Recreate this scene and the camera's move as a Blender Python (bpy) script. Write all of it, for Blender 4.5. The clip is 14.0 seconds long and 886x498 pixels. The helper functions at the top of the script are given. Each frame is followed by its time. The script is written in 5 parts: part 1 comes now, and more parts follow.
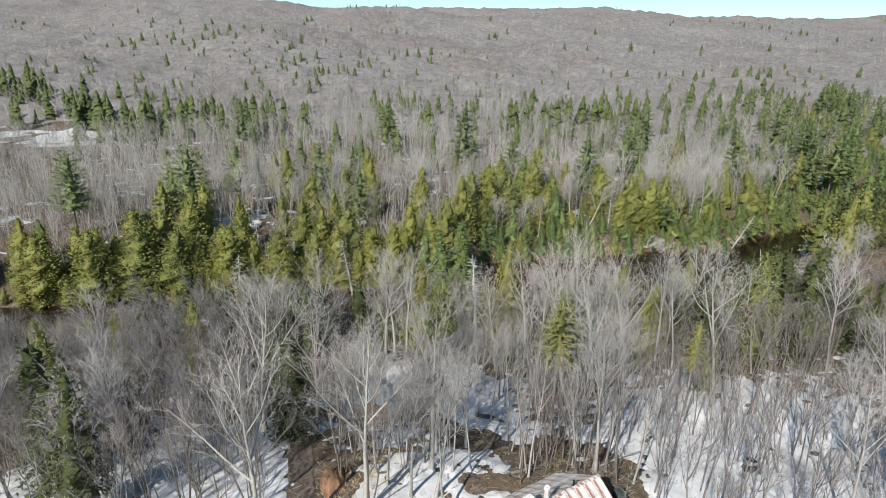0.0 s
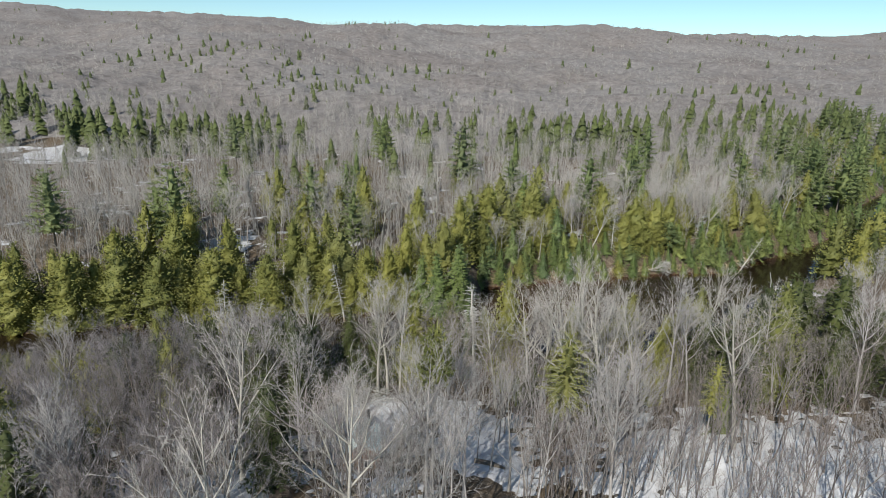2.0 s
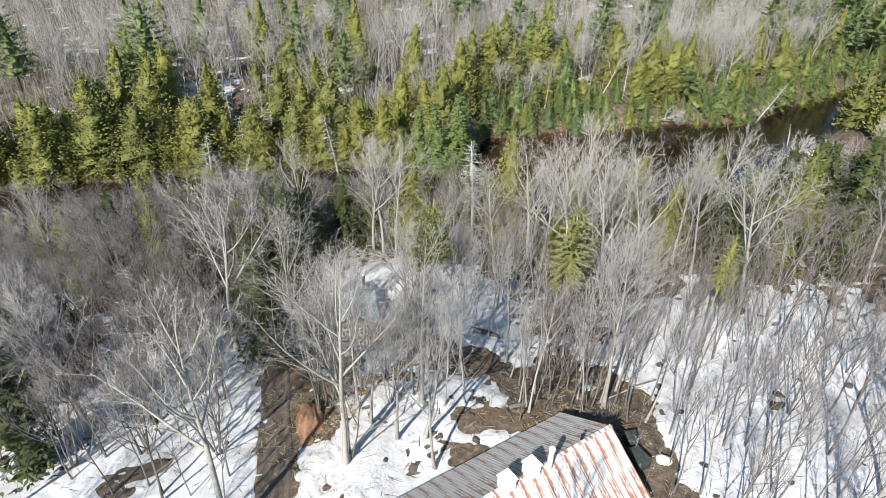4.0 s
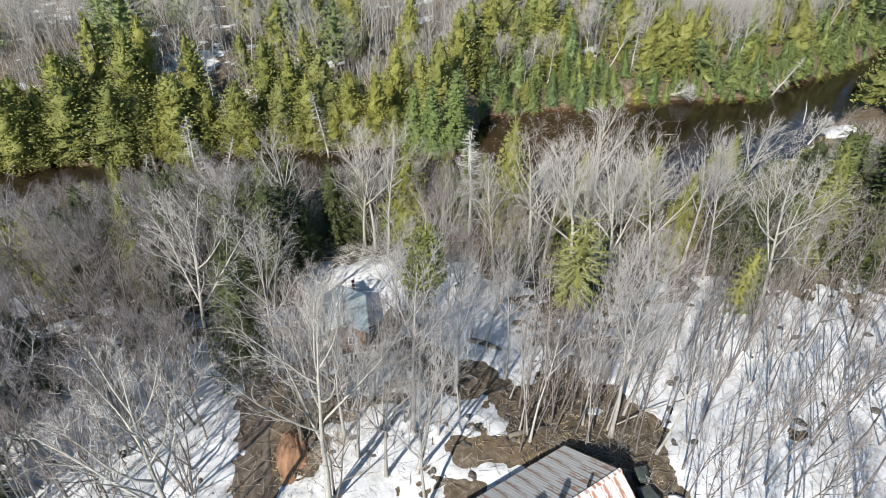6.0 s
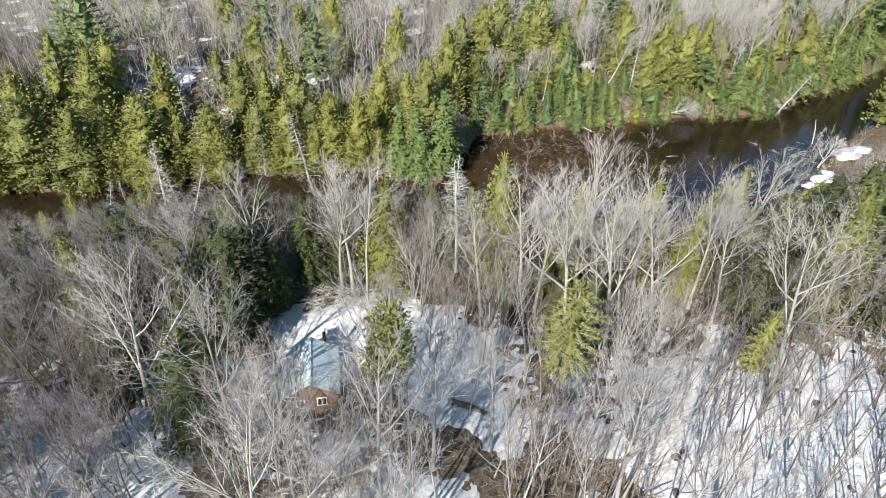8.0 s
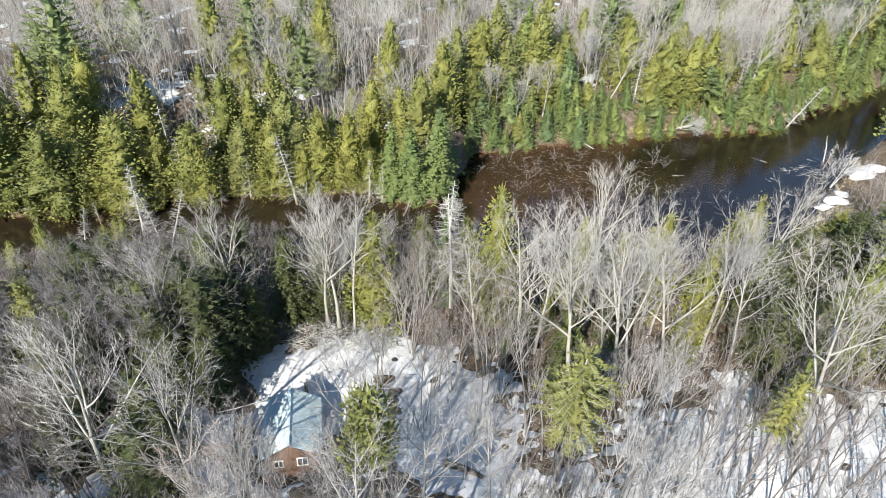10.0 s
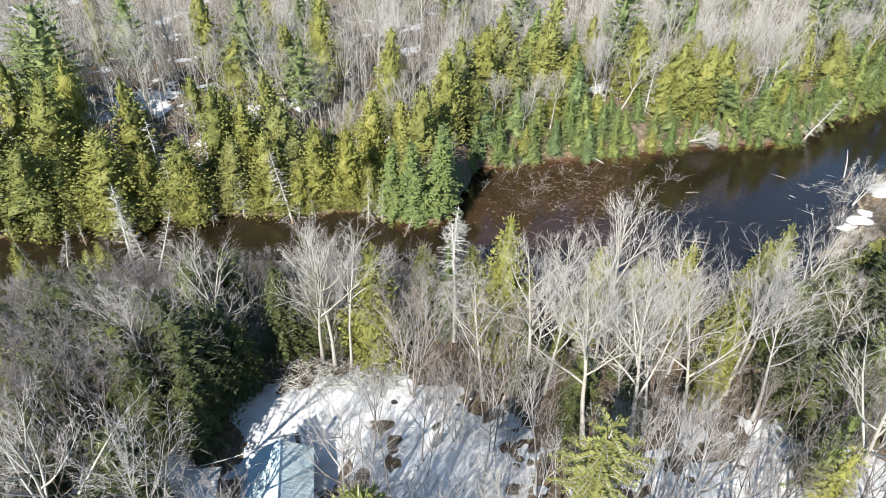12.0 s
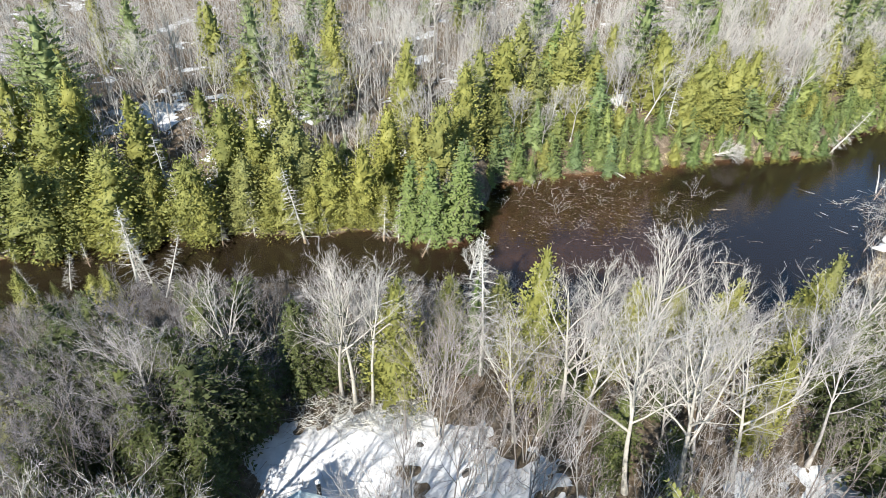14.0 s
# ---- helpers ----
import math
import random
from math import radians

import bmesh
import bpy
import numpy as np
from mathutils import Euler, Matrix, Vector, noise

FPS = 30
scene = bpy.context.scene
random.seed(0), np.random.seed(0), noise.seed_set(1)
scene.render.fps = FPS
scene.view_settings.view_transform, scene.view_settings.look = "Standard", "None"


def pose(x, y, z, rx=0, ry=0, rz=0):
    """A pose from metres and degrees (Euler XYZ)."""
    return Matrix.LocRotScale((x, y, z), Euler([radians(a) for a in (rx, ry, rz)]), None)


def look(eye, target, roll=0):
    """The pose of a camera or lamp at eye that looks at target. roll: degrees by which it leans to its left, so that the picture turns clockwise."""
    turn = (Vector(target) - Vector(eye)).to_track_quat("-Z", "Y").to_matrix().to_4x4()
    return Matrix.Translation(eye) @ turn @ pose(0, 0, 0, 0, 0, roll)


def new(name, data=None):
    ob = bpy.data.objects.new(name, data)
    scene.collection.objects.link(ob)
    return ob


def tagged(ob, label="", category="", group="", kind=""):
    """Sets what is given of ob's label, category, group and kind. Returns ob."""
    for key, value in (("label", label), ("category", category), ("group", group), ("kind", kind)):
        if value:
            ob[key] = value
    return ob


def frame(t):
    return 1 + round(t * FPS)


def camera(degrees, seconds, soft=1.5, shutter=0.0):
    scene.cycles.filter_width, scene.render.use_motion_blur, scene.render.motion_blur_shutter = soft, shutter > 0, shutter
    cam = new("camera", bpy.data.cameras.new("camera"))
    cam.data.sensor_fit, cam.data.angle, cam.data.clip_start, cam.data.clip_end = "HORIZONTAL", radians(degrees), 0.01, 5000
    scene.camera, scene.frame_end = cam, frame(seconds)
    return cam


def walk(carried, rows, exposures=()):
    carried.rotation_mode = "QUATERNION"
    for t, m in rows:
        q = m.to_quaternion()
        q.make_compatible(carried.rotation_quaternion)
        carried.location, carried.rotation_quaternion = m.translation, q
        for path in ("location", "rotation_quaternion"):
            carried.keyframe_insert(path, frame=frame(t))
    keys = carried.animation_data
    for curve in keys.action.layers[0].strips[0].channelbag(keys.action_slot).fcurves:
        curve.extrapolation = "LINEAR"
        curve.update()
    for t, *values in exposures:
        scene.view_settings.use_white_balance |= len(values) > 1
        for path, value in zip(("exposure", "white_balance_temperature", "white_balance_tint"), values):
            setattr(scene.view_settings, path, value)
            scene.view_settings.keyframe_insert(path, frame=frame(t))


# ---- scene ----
cam = camera(72.4, 14.0, soft=0.95)
PATH = [
    (0, (0.622, -6.975, 38.968), (0.499, -5.087, 38.322), 1.6),
    (0.5, (0.565, -5.799, 38.935), (0.444, -3.909, 38.293), 1.6),
    (1, (0.564, -4.531, 39.0), (0.437, -2.603, 38.486), 1.6),
    (1.5, (0.549, -3.36, 38.872), (0.421, -1.418, 38.411), 1.6),
    (2, (0.497, -2.116, 38.834), (0.377, -0.211, 38.235), 1.7),
    (2.5, (0.51, -0.888, 38.874), (0.398, 0.958, 38.114), 1.8),
    (3, (0.489, 0.397, 38.876), (0.386, 2.173, 37.964), 1.8),
    (3.2, (0.459, 0.923, 38.901), (0.359, 2.68, 37.951), 1.9),
    (5.3, (0.13, 6.489, 40.143), (0.055, 8.096, 38.955), 2.6),
    (5.5, (0.118, 7.099, 40.134), (0.044, 8.706, 38.946), 2.6),
    (6, (0.18, 8.689, 40.093), (0.105, 10.298, 38.907), 2.6),
    (6.5, (0.379, 10.303, 40.093), (0.305, 11.914, 38.909), 2.6),
    (7, (0.744, 12.013, 40.108), (0.67, 13.625, 38.926), 2.6),
    (7.5, (1.073, 13.627, 40.079), (0.999, 15.24, 38.898), 2.6),
    (8, (1.248, 15.205, 40.077), (1.175, 16.819, 38.898), 2.7),
    (8.5, (1.351, 16.7, 40.174), (1.279, 18.312, 38.993), 2.7),
    (8.7, (1.337, 17.131, 40.166), (1.269, 18.748, 38.991), 2.7),
    (10.8, (1.362, 22.507, 40.083), (1.29, 24.126, 38.91), 2.7),
    (11, (1.315, 23.011, 40.065), (1.241, 24.628, 38.891), 2.7),
    (11.5, (1.156, 23.993, 40.081), (1.081, 25.61, 38.906), 2.7),
    (12, (0.892, 25.005, 40.106), (0.817, 26.622, 38.932), 2.7),
    (12.5, (0.481, 25.939, 40.097), (0.405, 27.557, 38.923), 2.7),
    (13, (-0.08, 26.866, 40.104), (-0.156, 28.483, 38.931), 2.7),
    (13.5, (-0.692, 27.785, 40.09), (-0.769, 29.403, 38.917), 2.7),
    (14, (-1.475, 28.65, 40.066), (-1.554, 30.27, 38.895), 2.7),
]
walk(cam, [(t, look(eye, aim, roll)) for t, eye, aim, roll in PATH],
     [(0.0, 0.17), (1.0, 0.2), (1.5, -0.04), (2.0, -0.06), (2.5, 0.36), (3.0, 0.5), (5.5, 0.46), (8.5, 0.7), (11.0, 0.82), (14.0, 0.93)])

# ---- light: an early spring sun behind the camera, clear sky ----
SUN_TURN, SUN_HEIGHT = 203.0, 37.0
world = bpy.data.worlds.new("world")
scene.world = world
world.use_nodes = True
sky = world.node_tree.nodes.new("ShaderNodeTexSky")
sky.sky_type, sky.sun_disc = "NISHITA", False
sky.sun_elevation, sky.sun_rotation = radians(SUN_HEIGHT), radians(SUN_TURN)
sky.altitude, sky.air_density, sky.dust_density, sky.ozone_density = 1500, 1.0, 0.0, 3.0
tint = world.node_tree.nodes.new("ShaderNodeMix")
tint.data_type, tint.blend_type = "RGBA", "MULTIPLY"
tint.inputs[0].default_value, tint.inputs[7].default_value = 1.0, (0.87, 1.03, 1.0, 1)
world.node_tree.links.new(sky.outputs["Color"], tint.inputs[6])
world.node_tree.links.new(tint.outputs[2], world.node_tree.nodes["Background"].inputs["Color"])
world.node_tree.nodes["Background"].inputs["Strength"].default_value = 0.12

sun = new("sun", bpy.data.lights.new("sun", "SUN"))
sun.data.energy, sun.data.angle, sun.data.color = 6.2, radians(0.53), (1.0, 0.96, 0.895)
reach = math.cos(radians(SUN_HEIGHT))
toward = Vector((math.sin(radians(SUN_TURN)) * reach, math.cos(radians(SUN_TURN)) * reach, math.sin(radians(SUN_HEIGHT))))
sun.matrix_world = look(toward * 100, (0, 0, 0))

# ---- shape of the land ----


def lattice(i, j, seed):
    k = (i * 374761393 + j * 668265263 + seed * 1442695041) & 0xFFFFFFFF
    k = ((k ^ (k >> 13)) * 1274126177) & 0xFFFFFFFF
    return ((k ^ (k >> 16)) & 0xFFFF) / 65535.0


def value_noise(x, y, seed=0):
    """Smooth random field in 0..1 over arrays of x and y."""
    i, j = np.floor(x).astype(np.int64), np.floor(y).astype(np.int64)
    u, v = x - i, y - j
    u, v = u * u * (3 - 2 * u), v * v * (3 - 2 * v)
    a, b = lattice(i, j, seed), lattice(i + 1, j, seed)
    c, d = lattice(i, j + 1, seed), lattice(i + 1, j + 1, seed)
    return (a * (1 - u) + b * u) * (1 - v) + (c * (1 - u) + d * u) * v


def fbm(x, y, size, octaves=4, seed=0):
    """Layered noise about 0, roughly -1..1, with features of that size in metres."""
    total, weight, x, y = 0.0, 1.0, np.asarray(x, float) / size, np.asarray(y, float) / size
    for k in range(octaves):
        total = total + weight * (value_noise(x, y, seed + 17 * k) - 0.5)
        weight, x, y = weight * 0.5, x * 2.03 + 7.1, y * 2.03 + 3.7
    return total * 1.15


def step(a, b, v):
    v = np.clip((np.asarray(v, float) - a) / (b - a), 0, 1)
    return v * v * (3 - 2 * v)


FAR_BANK = ((-2600, -400), (-300, 20), (-100, 64), (-51, 78), (-45, 80), (-33, 83.5), (-27, 85.7), (-17, 87), (-11.5, 88.2), (-8, 85.5),
            (-3, 85.2), (-0.6, 88), (0.5, 99.5), (11, 104.2), (19.4, 106.6), (34, 111.6), (50, 116), (63, 127), (77, 138), (93, 154), (108, 177),
            (123, 196), (300, 420), (2600, 3300))
NEAR_BANK = ((-2600, -430), (-300, 4), (-100, 52), (-51, 65), (-43, 69), (-30, 74.5), (-22, 77.3), (-6, 78), (-1, 75.5), (14, 76), (24, 77.5), (28.5, 74.5), (33.5, 77),
             (40, 82), (45, 87.5), (49, 92.5), (54, 99.5), (60, 107), (66, 113.5), (74, 120), (93, 138), (123, 176), (300, 400), (2600, 3270))


def far_bank(x):
    return np.interp(x, [p[0] for p in FAR_BANK], [p[1] for p in FAR_BANK]) + 0.7 * fbm(x, 0 * np.asarray(x, float), 5, 3, 5)


def near_bank(x):
    return np.interp(x, [p[0] for p in NEAR_BANK], [p[1] for p in NEAR_BANK]) + 1.2 * fbm(x, 0 * np.asarray(x, float) + 40, 7, 3, 9)


def water_level(x):
    return -0.9 + 0.9 * step(-16, -2, x)


def flat_spot(x, y, z, cx, cy, level, inner, outer):
    d = np.hypot(x - cx, y - cy)
    return z + (level - z) * (1 - step(inner, outer, d))


def ground(x, y):
    """Height of the bare ground."""
    x, y = np.asarray(x, float), np.asarray(y, float)
    north, south, level = y - far_bank(x), near_bank(x) - y, water_level(x)
    # the side that the camera comes from: a long slope down to the river
    near = level + np.interp(south, (0, 1.5, 6, 15, 20, 26, 31, 36, 41, 46, 76, 400, 3000), (0, 0.6, 1.0, 1.4, 1.8, 2.3, 3.0, 4.2, 5.5, 6.0, 8.0, 20, 60))
    near = near + 4.2 * step(8, 34, x) * step(0, 14, south) * (0.35 + 0.65 * step(36, 48, y)) * (1 - 0.9 * step(64, 84, y))
    near = near + 0.35 * fbm(x, y, 9, 4, 21) * step(0, 6, south)
    # the far side: a steep bank in the east, a gentler one in the west, a plateau and then hills
    steep = 4.6 * (1 - np.exp(-np.maximum(north, 0) / 3.2))
    gentle = 5.6 * step(0, 24, north)
    bank = level + gentle + (steep - gentle) * step(-6, 4, x)
    away = np.hypot(x * 0.8, np.maximum(y, 0))
    plateau = np.interp(away, (0, 120, 250, 440, 700, 900, 1060, 1280, 1500, 1900, 2300, 3500), (0, 0.5, 1.5, 10, 32, 50, 53, 46, 62, 128, 124, 60)) + 6 * step(-200, -900, x) * step(500, 1300, y)
    far = bank + plateau + step(30, 300, north) * 12 * fbm(x, y, 170, 3, 33) + step(250, 700, north) * 34 * fbm(x, y, 420, 3, 43)
    far = far + 0.5 * fbm(x, y, 11, 4, 25) * step(1, 10, north)
    far = far - 5 * np.exp(-(((x + 158) / 60) ** 2 + ((y - 222) / 45) ** 2))
    # the bed
    inside = np.minimum(-north, -south)
    depth = np.minimum(1.9, 0.3 + 0.5 * np.maximum(inside, 0))
    shelf = step(-3, 2, x) * (1 - step(18, 40, x + 5 * fbm(x, y, 6, 3, 57))) * step(76, 84, y)
    bed = level - depth * (1 - 0.8 * shelf) + 0.2 * fbm(x, y, 2.5, 3, 51)
    z = np.where(north > 0, far, np.where(south > 0, near, bed))
    z = flat_spot(x, y, z, -10.9, 49.2, 1.15, 4.0, 7.0)
    z = flat_spot(x, y, z, -15.8, 48.6, 1.2, 2.0, 4.0)
    return flat_spot(x, y, z, 4.2, 26.0, 5.3, 7.0, 10.0)


def height(x, y):
    return float(ground(np.array([x]), np.array([y]))[0])


# ---- materials ----


def material(name, rough=0.8, metal=0.0, spec=0.3):
    m = bpy.data.materials.new(name)
    m.use_nodes = True
    b = m.node_tree.nodes["Principled BSDF"]
    b.inputs["Roughness"].default_value, b.inputs["Metallic"].default_value = rough, metal
    b.inputs["Specular IOR Level"].default_value = spec
    return m, m.node_tree.nodes, m.node_tree.links, b


def noise_node(m, size, detail=4.0, rough=0.6, coords="Object", stretch=None):
    """Noise whose features are about that many metres."""
    nodes, links = m.node_tree.nodes, m.node_tree.links
    tex, at = nodes.new("ShaderNodeTexNoise"), nodes.new("ShaderNodeTexCoord")
    tex.inputs["Scale"].default_value, tex.inputs["Detail"].default_value, tex.inputs["Roughness"].default_value = 1.0 / size, detail, rough
    if stretch:
        scale = nodes.new("ShaderNodeMapping")
        scale.inputs["Scale"].default_value = stretch
        links.new(at.outputs[coords], scale.inputs["Vector"])
        links.new(scale.outputs["Vector"], tex.inputs["Vector"])
    else:
        links.new(at.outputs[coords], tex.inputs["Vector"])
    return tex.outputs["Fac"]


def ramp(m, fac, stops):
    node = m.node_tree.nodes.new("ShaderNodeValToRGB")
    while len(node.color_ramp.elements) < len(stops):
        node.color_ramp.elements.new(0.5)
    for e, (p, c) in zip(node.color_ramp.elements, stops):
        e.position, e.color = p, (*c, 1.0) if len(c) == 3 else c
    m.node_tree.links.new(fac, node.inputs["Fac"])
    return node.outputs["Color"]


def mixed(m, fac, a, b, blend="MIX"):
    node = m.node_tree.nodes.new("ShaderNodeMix")
    node.data_type, node.blend_type = "RGBA", blend
    for socket, value in ((node.inputs[0], fac), (node.inputs[6], a), (node.inputs[7], b)):
        if isinstance(value, bpy.types.NodeSocket):
            m.node_tree.links.new(value, socket)
        else:
            socket.default_value = value if isinstance(value, float) else (*value, 1.0)
    return node.outputs[2]


def bump(m, b, fac, strength, distance):
    node = m.node_tree.nodes.new("ShaderNodeBump")
    node.inputs["Strength"].default_value, node.inputs["Distance"].default_value = strength, distance
    m.node_tree.links.new(fac, node.inputs["Height"])
    m.node_tree.links.new(node.outputs["Normal"], b.inputs["Normal"])


def per_object(m):
    return m.node_tree.nodes.new("ShaderNodeObjectInfo").outputs["Random"]


def per_island(m):
    return m.node_tree.nodes.new("ShaderNodeNewGeometry").outputs["Random Per Island"]


def varied(name, tones, size=0.6, rough=0.8, spec=0.2, pick="object", relief=0.0, stretch=None, metal=0.0):
    """A surface in two to four tones: by noise, and by object or island."""
    m, nodes, links, b = material(name, rough, metal, spec)
    fine = noise_node(m, size, 5.0, 0.65, stretch=stretch)
    own = per_object(m) if pick == "object" else per_island(m)
    colour = ramp(m, fine, [(0.3, tones[0]), (0.7, tones[1])])
    if len(tones) > 2:
        other = ramp(m, fine, [(0.3, tones[2]), (0.7, tones[-1])])
        colour = mixed(m, own, colour, other)
    links.new(colour, b.inputs["Base Color"])
    if relief:
        bump(m, b, fine, 0.6, relief)
    return m


def foliage(name, tones):
    """Needles: a tone for each tree, and lighter or darker sprays."""
    m, nodes, links, b = material(name, 0.65, 0.0, 0.25)
    own = ramp(m, per_object(m), [(0.0, tones[0]), (0.5, tones[1]), (1.0, tones[2])])
    shade = ramp(m, per_island(m), [(0.0, (0.78, 0.78, 0.8)), (0.8, (1, 1, 1)), (1.0, (1.12, 1.1, 1.05))])
    old = ramp(m, noise_node(m, 1.4, 4.0, 0.6), [(0.35, (0.8, 0.82, 0.85)), (0.65, (1.1, 1.08, 1.0))])
    colour = mixed(m, 1.0, mixed(m, 1.0, own, shade, "MULTIPLY"), old, "MULTIPLY")
    links.new(colour, b.inputs["Base Color"])
    b.inputs["Subsurface Weight"].default_value = 0.0
    thin = nodes.new("ShaderNodeBsdfTranslucent")
    links.new(colour, thin.inputs["Color"])
    both = nodes.new("ShaderNodeMixShader")
    both.inputs["Fac"].default_value = 0.28
    links.new(b.outputs[0], both.inputs[1])
    links.new(thin.outputs[0], both.inputs[2])
    links.new(both.outputs[0], nodes["Material Output"].inputs["Surface"])
    return m


def ground_material():
    m, nodes, links, b = material("leaf_litter", 0.95, 0.0, 0.1)
    fine, patch = noise_node(m, 0.6, 8.0, 0.75), noise_node(m, 4.0, 5.0, 0.6)
    litter = ramp(m, fine, [(0.25, (0.042, 0.033, 0.023)), (0.5, (0.115, 0.091, 0.066)), (0.75, (0.29, 0.245, 0.19))])
    earth = ramp(m, fine, [(0.3, (0.06, 0.044, 0.028)), (0.7, (0.2, 0.15, 0.1))])
    soil = mixed(m, ramp(m, patch, [(0.42, (0, 0, 0)), (0.6, (1, 1, 1))]), litter, earth)
    # silt under the river: dark in the channel, rusty leaves on the shelf
    at = nodes.new("ShaderNodeTexCoord")
    split = nodes.new("ShaderNodeSeparateXYZ")
    links.new(at.outputs["Object"], split.inputs[0])
    east = nodes.new("ShaderNodeMapRange")
    for k, v in zip(("From Min", "From Max"), (-14.0, -3.0)):
        east.inputs[k].default_value = v
    east.inputs["To Min"].default_value, east.inputs["To Max"].default_value = 0.9, 0.0
    links.new(split.outputs[0], east.inputs["Value"])
    over = nodes.new("ShaderNodeMath")
    over.operation = "ADD"
    links.new(split.outputs[2], over.inputs[0])
    links.new(east.outputs[0], over.inputs[1])
    wet = nodes.new("ShaderNodeMapRange")
    wet.inputs["From Min"].default_value, wet.inputs["From Max"].default_value = -0.02, -0.12
    north = nodes.new("ShaderNodeMath")
    north.operation = "LESS_THAN"
    links.new(over.outputs[0], wet.inputs["Value"])
    deep = nodes.new("ShaderNodeMapRange")
    deep.inputs["From Min"].default_value, deep.inputs["From Max"].default_value = -0.2, -0.75
    links.new(over.outputs[0], deep.inputs["Value"])
    bed = mixed(m, deep.outputs[0], ramp(m, fine, [(0.3, (0.022, 0.015, 0.01)), (0.62, (0.075, 0.05, 0.034))]), (0.012, 0.0095, 0.007))
    west = nodes.new("ShaderNodeMath")
    west.operation = "MULTIPLY"
    west.inputs[1].default_value = 0.9
    links.new(east.outputs[0], west.inputs[0])
    bed = mixed(m, west.outputs[0], bed, (0.014, 0.013, 0.009))
    links.new(mixed(m, wet.outputs[0], soil, bed), b.inputs["Base Color"])
    bump(m, b, fine, 0.8, 0.12)
    return m


def snow_material():
    m, nodes, links, b = material("old_snow", 0.6, 0.0, 0.3)
    dirt, fine = noise_node(m, 1.6, 6.0, 0.65), noise_node(m, 0.12, 4.0, 0.6)
    colour = ramp(m, dirt, [(0.26, (0.4, 0.39, 0.37)), (0.42, (0.55, 0.55, 0.55)), (0.7, (0.68, 0.69, 0.7))])
    specks = ramp(m, fine, [(0.24, (0.25, 0.2, 0.15)), (0.33, (1, 1, 1))])
    links.new(mixed(m, 0.7, colour, specks, "MULTIPLY"), b.inputs["Base Color"])
    bump(m, b, noise_node(m, 0.4, 5.0, 0.6), 0.7, 0.1)
    return m


def water_material():
    m, nodes, links, b = material("river_water", 0.04)
    out = nodes["Material Output"]
    clear, gloss, both, bend = nodes.new("ShaderNodeBsdfTransparent"), nodes.new("ShaderNodeBsdfGlossy"), nodes.new("ShaderNodeMixShader"), nodes.new("ShaderNodeFresnel")
    clear.inputs["Color"].default_value = (0.82, 0.66, 0.54, 1)
    gloss.inputs["Roughness"].default_value = 0.06
    bend.inputs["IOR"].default_value = 1.65
    ripple = nodes.new("ShaderNodeBump")
    ripple.inputs["Strength"].default_value, ripple.inputs["Distance"].default_value = 0.25, 0.05
    links.new(noise_node(m, 0.7, 4.0, 0.6, stretch=(0.5, 1.4, 1)), ripple.inputs["Height"])
    links.new(ripple.outputs[0], gloss.inputs["Normal"])
    links.new(ripple.outputs[0], bend.inputs["Normal"])
    links.new(bend.outputs[0], both.inputs["Fac"])
    links.new(clear.outputs[0], both.inputs[1])
    links.new(gloss.outputs[0], both.inputs[2])
    links.new(both.outputs[0], out.inputs["Surface"])
    nodes.remove(b)
    return m


def roof_metal(name, paint, rust, amount, rib=0.22):
    """Painted ribbed sheet, rusting in long strips down the slope (local y)."""
    m, nodes, links, b = material(name, 0.45, 0.15, 0.4)
    strip = noise_node(m, 0.28, 2.0, 0.5, stretch=(1.0, 0.045, 0.05))
    stain = noise_node(m, 0.8, 6.0, 0.7)
    both = mixed(m, 0.35, strip, stain)
    mask = ramp(m, both, [(1.0 - amount - 0.03, (0, 0, 0)), (1.0 - amount + 0.03, (1, 1, 1))])
    worn = ramp(m, stain, [(0.3, tuple(c * 0.8 for c in paint)), (0.7, paint)])
    links.new(mixed(m, mask, worn, mixed(m, per_object(m), rust, tuple(c * 0.75 for c in rust))), b.inputs["Base Color"])
    bump(m, b, stain, 0.3, 0.02)
    return m


LITTER, SNOW, WATER = ground_material(), snow_material(), water_material()
BARK = varied("grey_bark", [(0.165, 0.155, 0.140), (0.331, 0.317, 0.293), (0.244, 0.228, 0.210), (0.452, 0.432, 0.414)], 0.35, 0.9, stretch=(1, 1, 0.35), relief=0.02)
BIRCH = varied("birch_bark", [(0.230, 0.218, 0.184), (0.396, 0.378, 0.329), (0.306, 0.290, 0.248), (0.459, 0.441, 0.392)], 0.3, 0.8, stretch=(0.5, 0.5, 1.6), relief=0.01)
TWIG = varied("grey_twigs", [(0.25, 0.234, 0.216), (0.4, 0.379, 0.356), (0.33, 0.307, 0.287), (0.5, 0.474, 0.449)], 1.5, 0.9)
TWIG_RED = varied("brown_twigs", [(0.176, 0.148, 0.133), (0.309, 0.269, 0.245), (0.244, 0.212, 0.193), (0.414, 0.372, 0.346)], 1.5, 0.9)
BIRCH_TWIG = varied("birch_twigs", [(0.269, 0.248, 0.225), (0.420, 0.396, 0.363), (0.344, 0.321, 0.291), (0.504, 0.479, 0.438)], 1.5, 0.9)
BROWN_BARK = varied("brown_bark", [(0.089, 0.077, 0.068), (0.179, 0.157, 0.144), (0.126, 0.112, 0.100), (0.238, 0.216, 0.203)], 0.35, 0.9, stretch=(1, 1, 0.35), relief=0.02)
